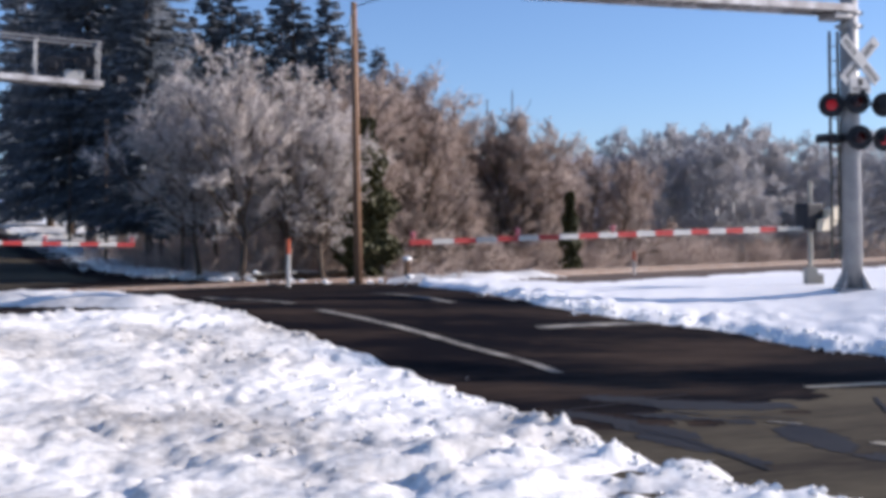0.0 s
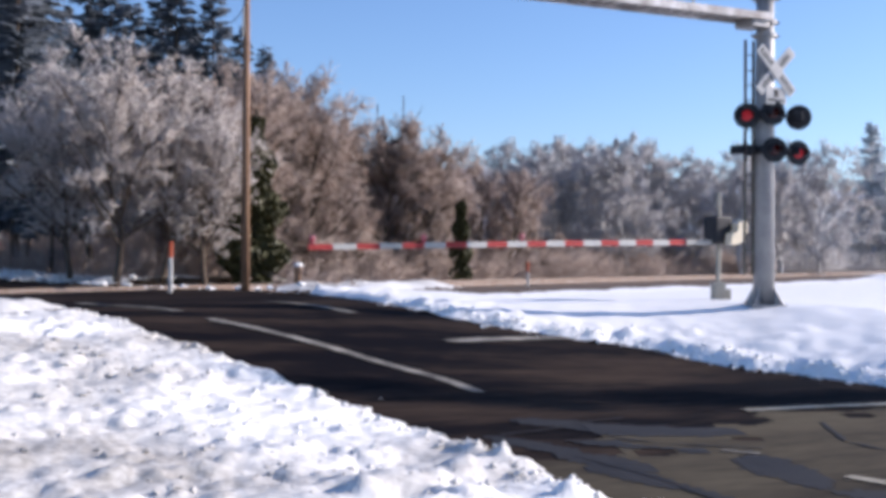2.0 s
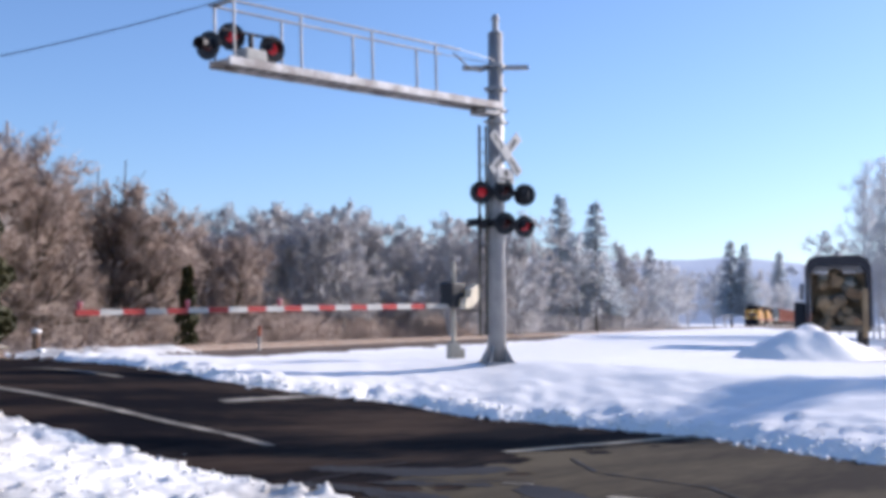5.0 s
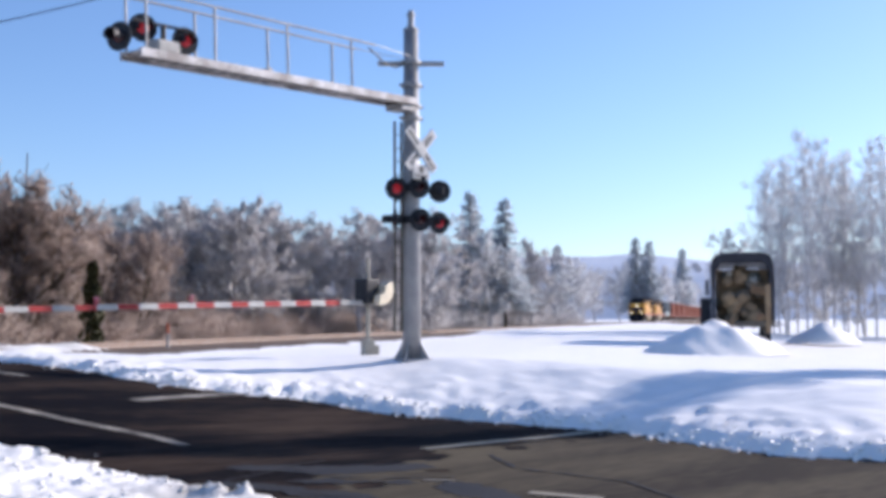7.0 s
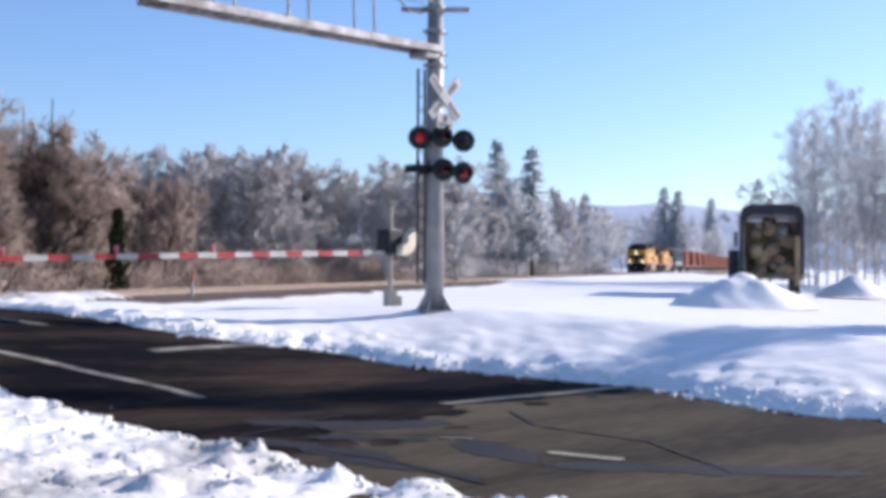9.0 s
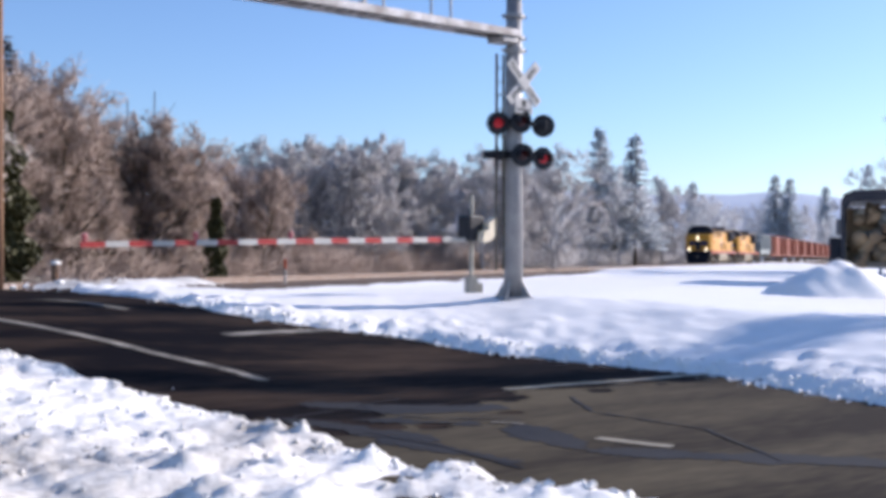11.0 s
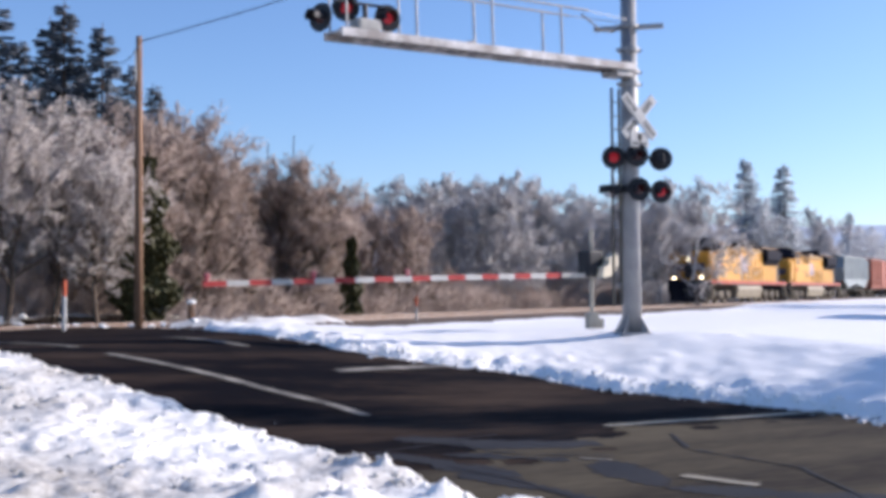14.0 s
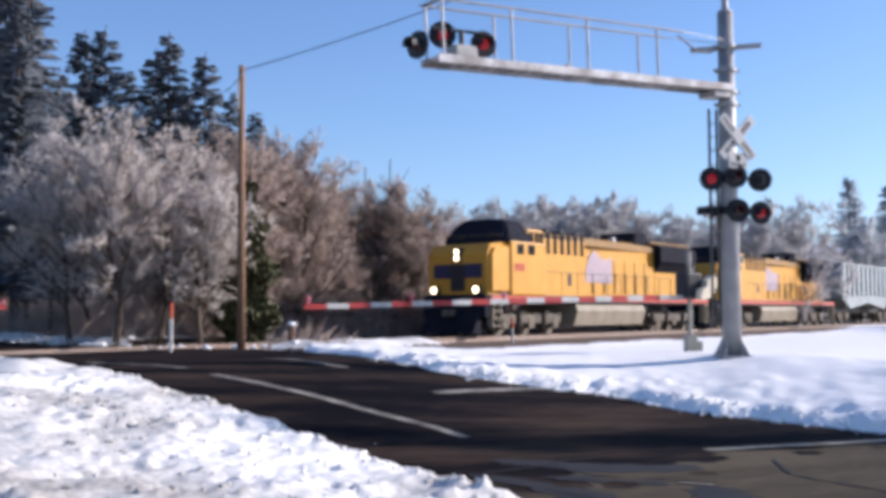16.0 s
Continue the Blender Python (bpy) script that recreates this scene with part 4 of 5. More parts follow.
        bm = B()
        for k in range(12):
            x = 4.7 + k * 1.38
            rod(bm, (x, s * 1.46, 1.6), (x, s * 1.46, 2.6), 0.014, None, 6)
        rod(bm, (4.7, s * 1.46, 2.6), (L - 1.0, s * 1.46, 2.6), 0.013, None, 6)
        part("hand_rail", bm, M_DKGREY, r)
    bm = B()
    rod(bm, (9.8, 0, 4.2), (9.8, 0, 4.45), 0.22, None, 12)
    rod(bm, (12.5, 0.3, 4.2), (12.5, 0.3, 4.6), 0.05, None, 8)
    part("exhaust_stack", bm, M_BLACK, r)
    bm = B()
    box(bm, 14.2, 15.5, -0.95, 0.95, 4.15, 4.78, 0.08)
    part("exhaust_silencer", bm, M_CABROOF, r, "sooty exhaust housing")
    bm = B()
    box(bm, 12.0, 12.25, -0.9, -0.65, 4.2, 4.42, 0.03)
    part("beacon", bm, M_WHITE, r, "small white roof fitting")
    # below the frame
    bm = B()
    extrude_profile(bm, [(-1.35, 1.3), (-1.5, 1.0), (-1.3, 0.36), (1.3, 0.36), (1.5, 1.0), (1.35, 1.3)], 7.4, 14.1)
    for v in bm.verts:
        v.co = Vector((v.co.y, v.co.x, v.co.z))
    part("fuel_tank", bm, M_TANK, r, "dusty grey fuel tank")
    bogie(r, 4.1, 3, 1.95)
    bogie(r, L - 4.1, 3, 1.95)
    return r


def freight_car(name, L, mat, label, top, kind):
    r = root(name, Matrix.Identity(4), label, "railway car", "train")
    bm = B()
    if kind == "hopper":
        extrude_profile(bm, [(1.2, top), (0.5, 3.3), (1.0, 1.9), (3.0, 1.15), (L / 2, 1.6), (L - 3.0, 1.15), (L - 1.0, 1.9), (L - 0.5, 3.3), (L - 1.2, top)], -1.5, 1.5)
    else:
        box(bm, 0.6, L - 0.6, -1.5, 1.5, 1.1, top, 0.04)
    body = part("body", bm, mat, r)
    for s in (-1, 1):
        n = 12 if kind != "tank" else 6
        for k in range(n):
            x = 0.9 + (L - 1.8) * k / (n - 1)
            bm = B()
            box(bm, x - 0.06, x + 0.06, s * 1.55 - 0.05, s * 1.55 + 0.05, 1.4 if kind != "hopper" else 2.1, top - 0.1)
            part("rib", bm, mat, body)
        if kind == "boxcar":
            bm = B()
            box(bm, L / 2 - 1.6, L / 2 + 1.6, s * 1.58 - 0.03, s * 1.58 + 0.03, 1.2, top - 0.2)
            part("sliding_door", bm, mat, body)
    bm = B()
    box(bm, 0.1, L - 0.1, -0.3, 0.3, 0.85, 1.15)
    part("centre_sill", bm, M_BLACK, r)
    bm = B()
    box(bm, 0.5, L - 0.5, -1.0, 1.0, top - 0.02, top + 0.08, 0.02)
    part("roof_walk", bm, M_CARGREY if kind == "hopper" else mat, r)
    bogie(r, 2.2, 2, 0.85)
    bogie(r, L - 2.2, 2, 0.85)
    return r


TRAIN = []
lead = locomotive("yellow and grey diesel locomotive with lit headlights", True)
TRAIN.append((lead, 0.0))
second = locomotive("yellow and grey trailing diesel locomotive", False)
TRAIN.append((second, 22.9))
s = 46.0
first = {}
for kind, L, mat, top, label in [("hopper", 15.5, M_CARGREY, 4.5, "grey covered hopper car")] + [("boxcar", 17.0, M_CARRED, 4.6, "oxide red ribbed freight boxcar")] * 11:
    key = label
    if key not in first:
        car = freight_car("hopper_car" if kind == "hopper" else "boxcar", L, mat, label, top, kind)
        first[key] = car
    else:
        car = copy_thing(first[key], Matrix.Identity(4))
    TRAIN.append((car, s))
    s += L + 0.9

TRAIN_YAW = Matrix.Rotation(math.atan2(TRACK_D.y, TRACK_D.x), 4, "Z")


def nose_at(t):
    """Place of the leading nose along the track."""
    return Vector((201.08 - 12.82 * t, 260.20 - 15.05 * t))


def motions():
    for car, behind in TRAIN:
        rows = []
        for t in (0, 4, 8, 12, 16):
            p = nose_at(t) + TRACK_D * behind
            k = (p - TRACK_P).dot(TRACK_D)
            q = TRACK_P + TRACK_D * (k - 0.4)
            rows.append((t, Matrix.Translation((q.x, q.y, 0.05)) @ TRAIN_YAW))
        walk(car, rows)



# ---- trees ----
def tubes(segs, sides):
    """Tapered tubes from rows of p0, p1, r0, r1 (arrays); sides 3 with r1 = 0 gives spikes."""
    p0, p1, r0, r1 = segs
    d = p1 - p0
    d /= np.linalg.norm(d, axis=1)[:, None] + 1e-9
    ref = np.where(np.abs(d[:, 2:3]) > 0.9, np.array([[1.0, 0, 0]]), np.array([[0, 0, 1.0]]))
    u = np.cross(d, ref)
    u /= np.linalg.norm(u, axis=1)[:, None]
    w = np.cross(d, u)
    ang = np.arange(sides) * 2 * np.pi / sides
    ring = u[:, None, :] * np.cos(ang)[None, :, None] + w[:, None, :] * np.sin(ang)[None, :, None]
    a = p0[:, None, :] + ring * r0[:, None, None]
    b = p1[:, None, :] + ring * r1[:, None, None]
    n = len(p0)
    verts = np.concatenate([a, b], axis=1).reshape(-1, 3)
    base = (np.arange(n) * 2 * sides)[:, None]
    k = np.arange(sides)
    k2 = (k + 1) % sides
    quads = np.stack([base + k, base + k2, base + sides + k2, base + sides + k], axis=-1).reshape(-1, 4)
    return verts, quads


def spikes(p0, p1, r):
    d = p1 - p0
    d = d / (np.linalg.norm(d, axis=1)[:, None] + 1e-9)
    ref = np.where(np.abs(d[:, 2:3]) > 0.9, np.array([[1.0, 0, 0]]), np.array([[0, 0, 1.0]]))
    u = np.cross(d, ref)
    u /= np.linalg.norm(u, axis=1)[:, None]
    w = np.cross(d, u)
    a = p0 + u * r[:, None]
    b = p0 + (-0.5 * u + 0.866 * w) * r[:, None]
    c = p0 + (-0.5 * u - 0.866 * w) * r[:, None]
    n = len(p0)
    verts = np.stack([a, b, c, p1], axis=1).reshape(-1, 3)
    base = (np.arange(n) * 4)[:, None]
    tri = np.concatenate([base + np.array([[0, 1, 3]]), base + np.array([[1, 2, 3]]), base + np.array([[2, 0, 3]])], axis=1).reshape(-1, 3)
    return verts, tri


def fast_mesh(name, verts, faces, mat):
    me = bpy.data.meshes.new(name)
    n, k = faces.shape
    me.vertices.add(len(verts))
    me.vertices.foreach_set("co", verts.astype(np.float32).ravel())
    me.loops.add(n * k)
    me.loops.foreach_set("vertex_index", faces.astype(np.int32).ravel())
    me.polygons.add(n)
    me.polygons.foreach_set("loop_start", (np.arange(n) * k).astype(np.int32))
    me.materials.append(mat)
    me.update(calc_edges=True)
    return me


def grow(parents, per, rng, frac, spread, rise, taper, jitter=0.25, start=0.2):
    """Branches off a set of segments: p0, p1, r0, r1, length."""
    p0, p1, r0, r1 = parents
    n = len(p0) * per
    i = np.repeat(np.arange(len(p0)), per)
    t = start + (1 - start) * rng.random(n)
    o = p0[i] + (p1 - p0)[i] * t[:, None]
    d = (p1 - p0)[i]
    ln = np.linalg.norm(d, axis=1)
    d = d / ln[:, None]
    q = rng.normal(size=(n, 3))
    q -= d * (q * d).sum(1)[:, None]
    q /= np.linalg.norm(q, axis=1)[:, None]
    a = np.radians(spread + rng.normal(size=n) * 12)
    e = d * np.cos(a)[:, None] + q * np.sin(a)[:, None]
    e[:, 2] += rise
    e /= np.linalg.norm(e, axis=1)[:, None]
    l2 = ln * frac * (1.15 - 0.6 * t) * (1 + jitter * rng.normal(size=n)).clip(0.4, 1.6)
    rr = (r0[i] + (r1 - r0)[i] * t) * taper
    return o, o + e * l2[:, None], rr, rr * 0.45


def bare_tree(name, h, seed, mat, label, width=0.45, limbs=16, twig_r=0.012, crown_from=0.25, twigs=5, trunk_r=None, droop=0.1, up=22, bend=1.0, bark=None):
    rng = np.random.default_rng(seed)
    tr = trunk_r or h * 0.016
    # a bent trunk in pieces
    pts = [np.zeros(3)]
    for k in range(6):
        pts.append(pts[-1] + np.array([rng.normal() * 0.025 * h * bend, rng.normal() * 0.025 * h * bend, h * 0.155]))
    pts = np.array(pts)
    rad = tr * (1 - np.linspace(0, 1, 7) * 0.82)
    trunk = (pts[:-1], pts[1:], rad[:-1], rad[1:])
    n = limbs
    t = crown_from + (1 - crown_from) * (np.arange(n) + rng.random(n)) / n
    f = t * 6
    i = np.minimum(f.astype(int), 5)
    o = pts[i] + (pts[i + 1] - pts[i]) * (f - i)[:, None]
    az = np.arange(n) * 2.4 + rng.normal(size=n) * 0.3
    prof = np.sin(np.clip((t - crown_from) / (1 - crown_from) * 0.75 + 0.25, 0, 1) * np.pi) ** 0.6
    el = np.radians(up + (67 - up) * t + rng.normal(size=n) * 8)
    ln = h * width * (0.45 + 0.75 * prof) * (1 + 0.15 * rng.normal(size=n))
    d = np.stack([np.cos(az) * np.cos(el), np.sin(az) * np.cos(el), np.sin(el)], 1)
    lr = tr * (1 - t * 0.75) * 0.5
    mid = o + d * (ln * 0.5)[:, None]
    d2 = d.copy()
    d2[:, 2] += rng.normal(size=n) * 0.25
    d2 /= np.linalg.norm(d2, axis=1)[:, None]
    end = mid + d2 * (ln * 0.5)[:, None]
    L1 = (np.concatenate([o, mid]), np.concatenate([mid, end]), np.concatenate([lr, lr * 0.7]), np.concatenate([lr * 0.7, lr * 0.3]))
    L2 = grow(L1, 6, rng, 0.75, 42, 0.12, 0.55)
    L3 = grow(L2, 5, rng, 0.62, 40, 0.05, 0.55)
    L4 = grow(L3, twigs, rng, 0.75, 38, 0.0 - droop, 0.8, start=0.1)
    k = h / max(L3[1][:, 2].max(), L4[1][:, 2].max())
    trunk, L1, L2, L3, L4 = ([g[0] * k, g[1] * k, g[2], g[3]] for g in (trunk, L1, L2, L3, L4))
    wood = [np.concatenate([a, b, c]) for a, b, c in zip(trunk, L1, L2)]
    v, q = tubes(wood, 5)
    r = root(name, Matrix.Identity(4), label, "tree")
    t_ob = new("trunk", fast_mesh("trunk", v, q, bark or M_BARK))
    t_ob.parent = r
    p0 = np.concatenate([L3[0], L4[0]])
    p1 = np.concatenate([L3[1], L4[1]])
    rr = np.full(len(p0), twig_r) * (0.6 + 0.8 * rng.random(len(p0)))
    v, f3 = spikes(p0, p1, rr)
    c_ob = new("crown", fast_mesh("crown", v, f3, mat))
    c_ob.parent = r
    return r


def thicket(name, spots, mat, label, seed, tall):
    """Tangled brush: fans of twigs from many low stools."""
    rng = np.random.default_rng(seed)
    spots = np.array(spots)
    per = 46
    i = np.repeat(np.arange(len(spots)), per)
    n = len(i)
    d = rng.normal(size=(n, 3)) * np.array([0.5, 0.5, 0.25]) + np.array([0, 0, 0.75])
    o = spots[i] + rng.normal(size=(n, 3)) * np.array([0.5, 0.5, 0.15])
    ln = tall * (0.35 + 0.65 * rng.random(n))
    q = o + d * ln[:, None]
    side = q + rng.normal(size=(n, 3)) * 0.35
    v, f3 = spikes(np.concatenate([o, o + d * ln[:, None] * 0.55]), np.concatenate([q, side]), np.full(2 * n, 0.022))
    return tagged(new(name, fast_mesh(name, v, f3, mat)), label, "brush", kind="stuff")


def conifer(name, h, seed, mat, label, width=0.2, tiers=40):
    rng = np.random.default_rng(seed)
    r = root(name, Matrix.Identity(4), label, "tree")
    trunk = (np.array([[0, 0, -0.2]]), np.array([[rng.normal() * 0.1, 0, h]]), np.array([h * 0.014]), np.array([0.02]))
    v, q = tubes(trunk, 8)
    t_ob = new("trunk", fast_mesh("trunk", v, q, M_BARK))
    t_ob.parent = r
    P0, P1 = [], []
    for k in range(tiers):
        t = 0.17 + 0.82 * k / tiers
        n = int(10 - 4 * t)
        az = rng.random(n) * 6.283
        ln = h * width * (1 - t) ** 0.8 * (0.75 + 0.5 * rng.random(n)) + 0.25
        z = h * (t + rng.normal(size=n) * 0.008)
        o = np.stack([0 * az, 0 * az, z], 1)
        e = o + np.stack([np.cos(az) * ln, np.sin(az) * ln, -ln * (0.30 - 0.35 * t)], 1)
        P0.append(o)
        P1.append(e)
    P0, P1 = np.concatenate(P0), np.concatenate(P1)
    n = len(P0)
    per = 40
    i = np.repeat(np.arange(n), per)
    t = 0.12 + 0.9 * rng.random(n * per)
    o = P0[i] + (P1 - P0)[i] * t[:, None]
    d = (P1 - P0)[i]
    ln = np.linalg.norm(d, axis=1)
    side = np.cross(d, [0, 0, 1.0])
    side /= np.linalg.norm(side, axis=1)[:, None] + 1e-9
    s = np.where(rng.random(n * per) < 0.5, -1.0, 1.0)
    e = d / ln[:, None] * 0.6 + side * s[:, None] * (0.5 + 0.3 * rng.random(n * per))[:, None]
    e[:, 2] -= 0.25 + 0.4 * rng.random(n * per)
    size = (0.16 + 0.10 * ln * (1.1 - t)) * (0.7 + 0.6 * rng.random(n * per)) * 1.5
    v, f3 = spikes(o, o + e * size[:, None], size * 0.17)
    c_ob = new("crown", fast_mesh("crown", v, f3, mat))
    c_ob.parent = r
    return r


def place(tree, x, y, z, s=1.0, yaw=0.0, first=False, sz=None):
    m = pose(x, y, z, 0, 0, yaw)
    if first:
        tree.matrix_basis = m
        tree.scale = (s, s, sz or s)
        return tree
    c = copy_thing(tree, m)
    c.scale = (s, s, sz or s)
    return c

near_a = bare_tree("bare_tree", 8.0, 11, M_FROST, "bare broadleaf tree thick with white hoar frost", 0.46, 20, 0.014, 0.27, 7, up=28)
near_b = bare_tree("bare_tree", 8.0, 12, M_FROST, "bare broadleaf tree thick with white hoar frost", 0.42, 20, 0.014, 0.24, 7, up=28)
warm_a = bare_tree("bare_tree", 7.5, 13, M_FROST_WARM, "bare brown broadleaf tree lightly frosted", 0.40, 18, 0.014, 0.10, 7)
warm_b = bare_tree("bare_tree", 7.5, 14, M_FROST_WARM, "bare brown broadleaf tree lightly frosted", 0.36, 18, 0.014, 0.10, 7)
far_a = bare_tree("bare_tree", 9.0, 15, M_FROST_FAR, "distant grey tree with hoar frost, its colour paled for haze", 0.42, 18, 0.026, 0.10, 5, bark=M_BARK_FROST)
far_b = bare_tree("bare_tree", 9.0, 16, M_FROST_FAR, "distant grey tree with hoar frost, its colour paled for haze", 0.36, 18, 0.026, 0.10, 5, bark=M_BARK_FROST)
hoar_a = bare_tree("bare_tree", 9.0, 18, M_HOAR, "far tree with hoar frost, its colour whitened for haze", 0.40, 18, 0.03, 0.10, 4, bark=M_BARK_FROST)
tall_a = bare_tree("poplar_tree", 16.0, 17, M_HOAR, "tall slender bare tree, frosted crown colour whitened for haze", 0.15, 26, 0.012, 0.20, 3, 0.09, -0.1, 64, 0.3, M_BARK_FROST)
fir_a = conifer("fir_tree", 16.0, 21, M_CONIFER, "tall dark fir dusted with snow", 0.20)
fir_b = conifer("fir_tree", 16.0, 22, M_CONIFER, "tall dark fir dusted with snow", 0.17)
fir_far = conifer("fir_tree", 14.0, 23, M_CONIFER_FAR, "distant grey-green fir with frosty haze painted into its needles", 0.25)
KINDS = {"na": near_a, "nb": near_b, "wa": warm_a, "wb": warm_b, "fa": far_a, "fb": far_b, "pt": tall_a, "ha": hoar_a, "ca": fir_a, "cb": fir_b, "cf": fir_far}
used = set()


def plant(kind, x, y, s, yaw=0.0, z=None, sz=None):
    tree = KINDS[kind]
    first = kind not in used
    used.add(kind)
    return place(tree, x, y, road_z(x, y) - 0.5 if z is None else z, s, yaw, first, sz)


def bearing(deg, d):
    """A place seen from the roadside at a bearing east of north and a distance."""
    return -8.2 + d * math.sin(radians(deg)), -23.0 + d * math.cos(radians(deg))


rt = random.Random(7)


def row(kinds, b0, b1, n, d0, d1, h0, h1, base, lift=0.0):
    """Trees between two bearings; base: the model's own height."""
    for k in range(n):
        b = b0 + (b1 - b0) * (k + rt.uniform(0.1, 0.9)) / n
        d = rt.uniform(d0, d1)
        x, y = bearing(b, d)
        while b < 38 and off_track(x, y) > -6.5:
            d *= 1.02
            x, y = bearing(b, d)
        s = rt.uniform(h0, h1) / base
        plant(rt.choice(kinds), x, y, s, rt.uniform(0, 360), z=-0.5 + lift)


# frosted broadleaf trees by the far road edge
for b, d, h, k in ((-13.6, 38, 7.4, "na"), (-11.6, 36, 8.2, "nb"), (-9.4, 37, 7.4, "na"), (-7.3, 36.5, 6.2, "nb"), (-12.8, 41, 8.4, "na"), (-8.4, 41, 7.2, "nb"), (-6.2, 40, 6.6, "wa")):
    plant(k, *bearing(b, d), h / 8.0, b * 40, z=-0.3)
# firs behind them
for b, d, h, k in ((-31, 50, 17, "ca"), (-21.2, 100, 30, "cb"), (-19.2, 68, 25, "ca"), (-16.6, 58, 21, "cb"), (-20.2, 80, 27, "ca"), (-22.4, 125, 36, "cb"), (-15.8, 56, 18, "ca"), (-13.2, 60, 15.9, "cb"), (-12.1, 60, 16.2, "ca"),
                   (-9.0, 60, 16.1, "cb"), (-7.2, 60, 15.1, "ca"), (-4.7, 60, 12.0, "cb"), (-9.7, 63, 15.9, "ca"), (-5.9, 62, 13.4, "cb"), (-2.9, 64, 10.6, "ca"), (-14.3, 64, 14.5, "ca"), (-11.0, 64, 14.8, "cb"), (-8.1, 65, 14.0, "cb"), (-6.5, 66, 12.6, "ca"), (-3.8, 63, 10.8, "cb"), (-33, 52, 18, "cb"), (-16.2, 46, 13, "ca"), (-17.7, 66, 22, "cb")):
    plant(k, *bearing(b, d), h / 16.0, b * 70, z=0.0)
# brown wood beyond the tracks
row(["wa", "wb"], -7.0, -2.0, 7, 41, 47, 7.6, 8.8, 7.5)
row(["wa", "wb"], -2.5, 3.8, 9, 46, 54, 6.6, 8.0, 7.5)
row(["wa", "wb"], 3.2, 9, 6, 54, 62, 5.8, 7.2, 7.5)
for b, d, h, k in ((-5.2, 48, 10.0, "wb"), (-4.2, 48, 9.6, "wa"), (-3.2, 48, 9.0, "wb"), (-2.1, 49, 8.1, "wa"), (-0.8, 50, 7.9, "wb"), (0.6, 49, 8.0, "wa"), (1.9, 50, 7.7, "wb"), (3.2, 51, 7.2, "wa")):
    plant(k, *bearing(b, d), h / 7.5, b * 90, z=-0.5)
for b, d, h, k in ((9.6, 75, 9.6, "fa"), (10.9, 76, 9.4, "fb"), (12.4, 78, 9.8, "fa"), (13.8, 75, 9.4, "fa"), (15.0, 76, 9.4, "fb"), (16.8, 78, 9.0, "fa"), (19.2, 76, 9.3, "fa"), (21.0, 79, 9.6, "fb"), (22.8, 78, 9.6, "fa")):
    plant(k, *bearing(b, d), h / 9.0, b * 90, z=-0.5)
row(["fa", "fb"], 6.5, 15, 9, 66, 82, 8.0, 9.6, 9.0)
row(["fa", "fb", "ha"], 13.5, 23, 10, 84, 105, 8.0, 10.5, 9.0)
row(["ha", "fb"], 21, 31, 11, 120, 160, 8.5, 13, 9.0)
row(["ha"], 30, 37.5, 9, 300, 380, 14, 22, 9.0)
# low brush along the tracks
row(["wa", "wb", "na"], -9.5, 8, 16, 38.5, 46, 2.2, 3.6, 7.5, 0.2)
row(["wa", "fb"], 8, 20, 9, 62, 72, 2.5, 4.5, 9.0, 0.2)
# tall thin trees on the near side of the tracks
row(["pt"], 39.6, 52, 34, 64, 92, 11.5, 14.5, 16.0)
row(["ha"], 37.8, 50, 6, 80, 95, 6, 8, 9.0)
# trees beside the road that shade it
for x, y, h in ((30, -3.0, 17.5),):
    plant("cb", x, y, 1.0, x * 30, z=-0.8, sz=h / 16.0)
# brush
def brush_spots(s0, s1, c0, c1, n, seed):
    rr = random.Random(seed)
    out = []
    while len(out) < n:
        p = TRACK_P + TRACK_D * rr.uniform(s0, s1) - TRACK_N * rr.uniform(c0, c1)
        if edge_distance(ROAD_OUT, p.x, p.y) < -1.2:
            out.append((p.x, p.y, -0.25))
    return out


thicket("thicket", brush_spots(-14, 45, 5.0, 12, 620, 1), M_FROST_WARM, "tangled brown brush lining the tracks", 31, 1.7)
thicket("undergrowth", brush_spots(-14, 50, 10, 30, 420, 2), M_FROST_WARM, "brown undergrowth among bare trees", 32, 2.6)
thicket("far_thicket", brush_spots(45, 170, 8, 26, 520, 3), M_FROST_FAR, "frosted brush along the distant tracks, its colour paled for haze", 33, 3.0)
thicket("roadside_bush", [(-9.7 + 0.22 * k, 8.0 + 0.2 * (k % 3), -0.05) for k in range(4)], M_FROST_WARM, "small frosted bush beside the short post", 34, 0.4)
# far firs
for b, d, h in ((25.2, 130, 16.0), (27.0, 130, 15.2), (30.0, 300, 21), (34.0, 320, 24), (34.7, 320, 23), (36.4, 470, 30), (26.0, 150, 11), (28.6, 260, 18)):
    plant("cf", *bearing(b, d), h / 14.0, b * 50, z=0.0)


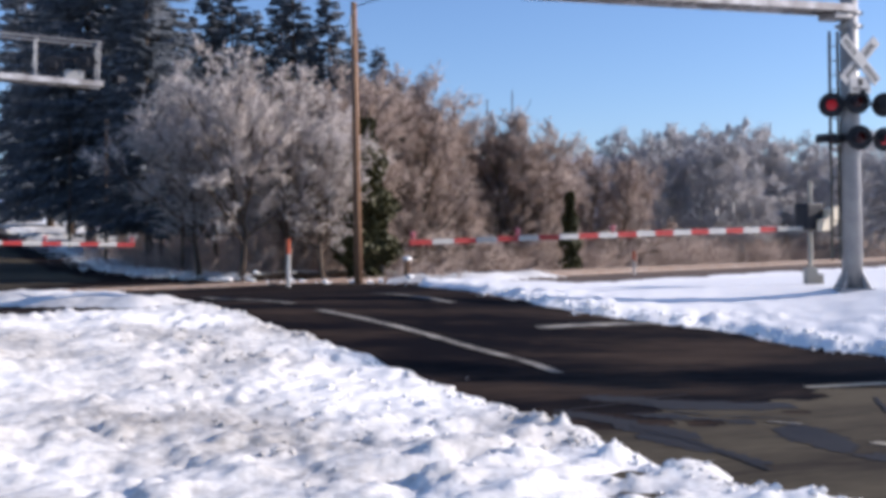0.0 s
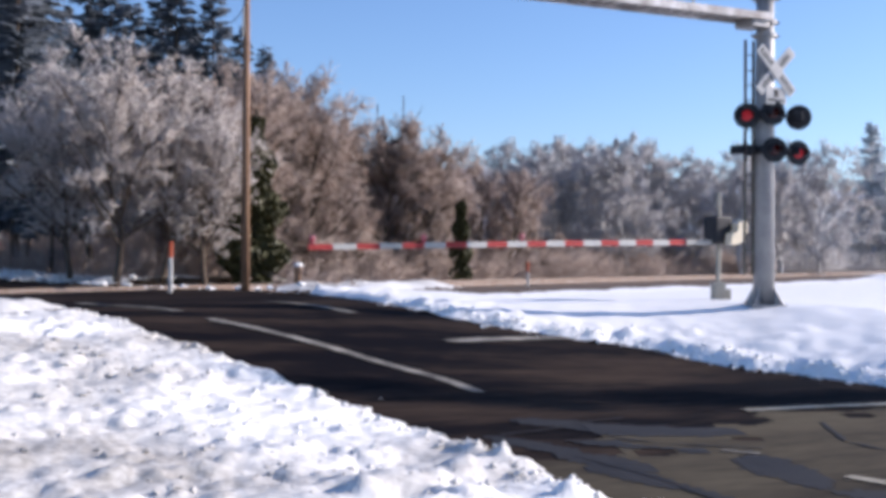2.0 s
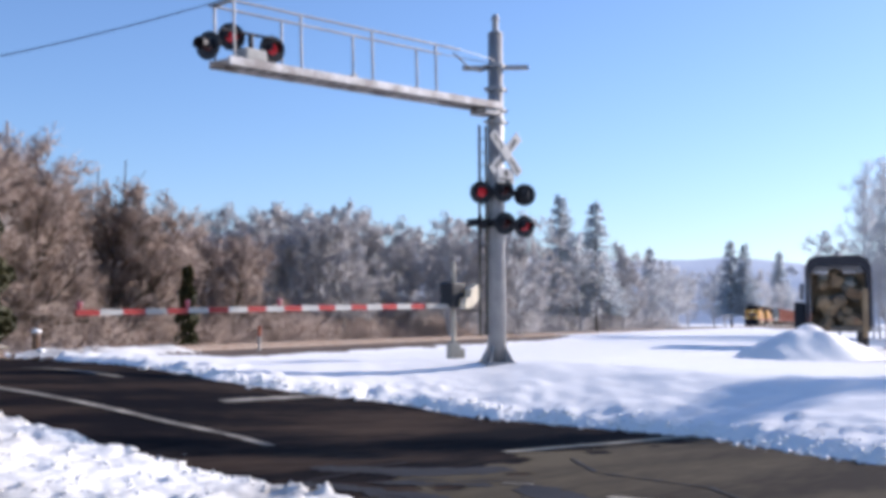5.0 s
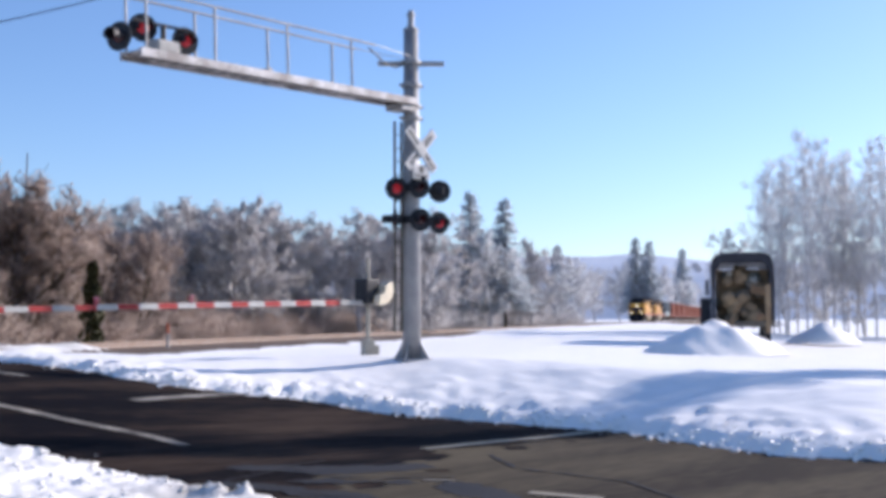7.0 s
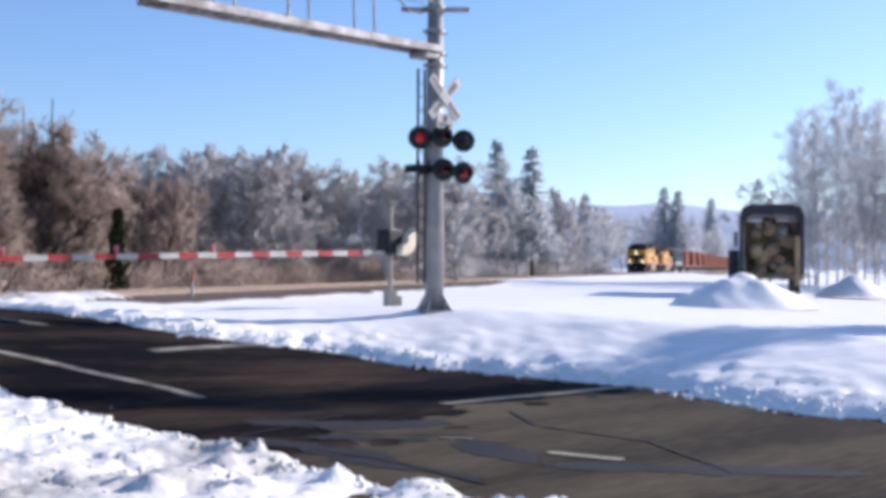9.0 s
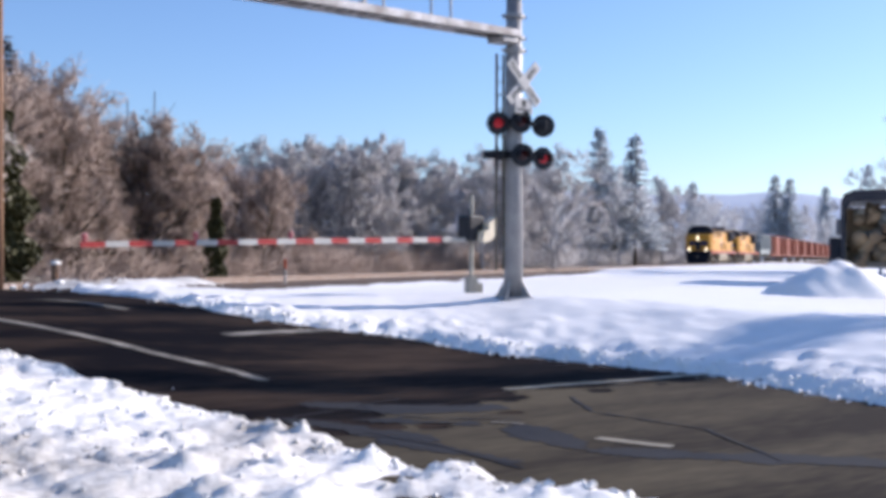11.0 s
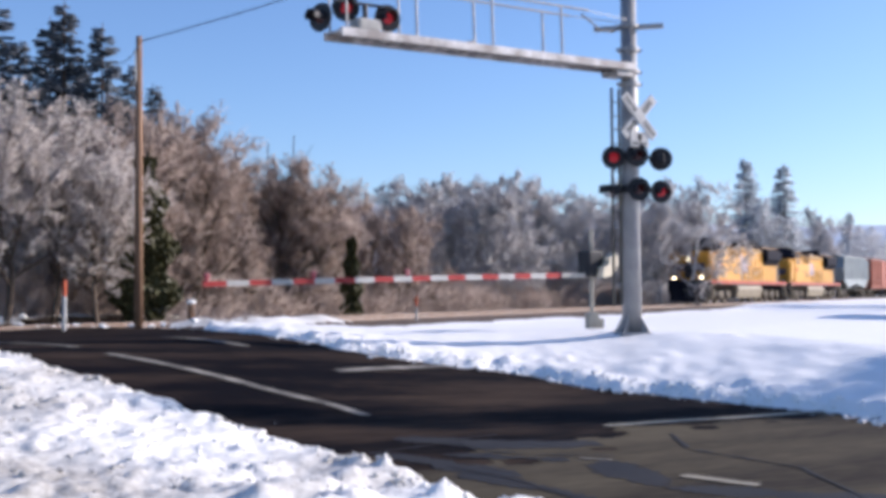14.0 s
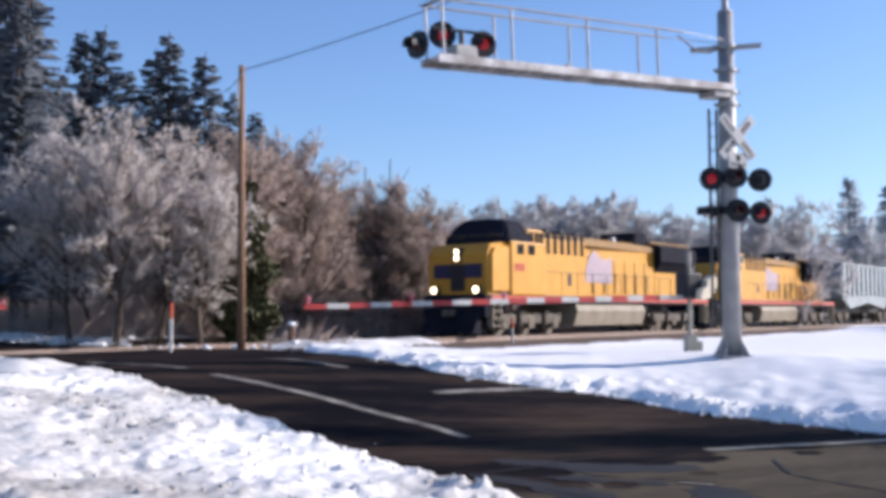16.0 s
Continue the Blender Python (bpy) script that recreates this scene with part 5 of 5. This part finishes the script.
# an ivy-grown trunk behind the pole
def ivy_tree(m, h, w, seed, label):
    r = root("ivy_covered_tree", m, label, "tree")
    rng = np.random.default_rng(seed)
    v, q = tubes((np.array([[0, 0, -0.3]]), np.array([[0.1, 0, h * 1.05]]), np.array([0.2]), np.array([0.06])), 8)
    o = new("trunk", fast_mesh("trunk", v, q, M_BARK))
    o.parent = r
    n = int(13000 * w)
    z = rng.random(n) ** 0.9
    rad = w * (0.55 + 0.45 * np.sin(z * 3.0 + 0.4)) * (1 - 0.45 * z) * np.sqrt(rng.random(n)) * (1 + 0.3 * np.sin(z * 23 + seed))
    az = rng.random(n) * 6.283
    p = np.stack([rad * np.cos(az), rad * np.sin(az), z * h], 1)
    u = rng.normal(size=(n, 3))
    u /= np.linalg.norm(u, axis=1)[:, None]
    w2 = np.cross(u, rng.normal(size=(n, 3)))
    w2 /= np.linalg.norm(w2, axis=1)[:, None]
    k = (0.07 + 0.07 * rng.random(n))[:, None]
    verts = np.stack([p - u * k, p + w2 * k * 0.7, p + u * k, p - w2 * k * 0.7], 1).reshape(-1, 3)
    faces = (np.arange(n) * 4)[:, None] + np.array([[0, 1, 2, 3]])
    o = new("crown", fast_mesh("crown", verts, faces, M_IVY))
    o.parent = r
    return r


ivy_tree(pose(*bearing(-5.1, 38.2), -0.3), 5.7, 1.15, 3, "trunk thickly grown with dark green ivy")
ivy_tree(pose(*bearing(5.2, 49.5), -0.3), 3.6, 0.50, 5, "slim snag overgrown with dark ivy")


# bare snags above the wood
def snag(b, d, h, label, r0=0.06):
    r = root("dead_snag", pose(*bearing(b, d), -0.3), label, "dead tree")
    bm = B()
    rod(bm, (0, 0, 0), (0.15, 0, h), r0, r0 * 0.45, 8)
    part("trunk", bm, M_BARK, r)
    bm = B()
    rod(bm, (0.1, 0, h * 0.75), (1.1, 0, h * 0.95), 0.025, 0.012, 6)
    part("limb", bm, M_BARK, r)


for b, d, h in ((-18.4, 50, 7.2), (-16.4, 47, 7.0), (-15.7, 46, 6.0), (-20.2, 62, 8.0), (-14.6, 43, 5.0)):
    snag(b, d, h, "slim bare pale trunk at the wood's edge", 0.09)
snag(2.1, 55, 9.0, "leafless pale dead trunk")
snag(0.8, 55, 8.6, "leafless pale dead trunk")


# ---- far hills ----
def hills(name, d, b0, b1, base, amp, seed, label):
    verts, faces = [], []
    n = 60
    for k in range(n + 1):
        b = b0 + (b1 - b0) * k / n
        edge = math.sin(math.pi * k / n) ** 0.5
        top = (base + amp * math.exp(-((b - 6) / 9) ** 2) + 0.4 * amp * math.exp(-((b - 34.3) / 1.8) ** 2) + 6 * noise.noise((b * 0.4, seed, 0)) + 2.5 * noise.noise((b * 2.2, seed, 4))) * edge
        for dd, z in ((d * 0.8, -6), (d * 0.9, top * 0.55), (d, top), (d * 1.2, -6)):
            x, y = bearing(b, dd)
            verts.append((x, y, z))
    for k in range(n):
        for j in range(3):
            faces.append((4 * k + j, 4 * k + 4 + j, 4 * k + 5 + j, 4 * k + 1 + j))
    return tagged(new(name, mesh_of(name, verts, faces, M_HILL, True)), label, "hills", kind="structure")


hills("backdrop", 1500, -50, 62, 96, 28, 1.3, "low wooded hills on the horizon, painted blue for haze")

motions()
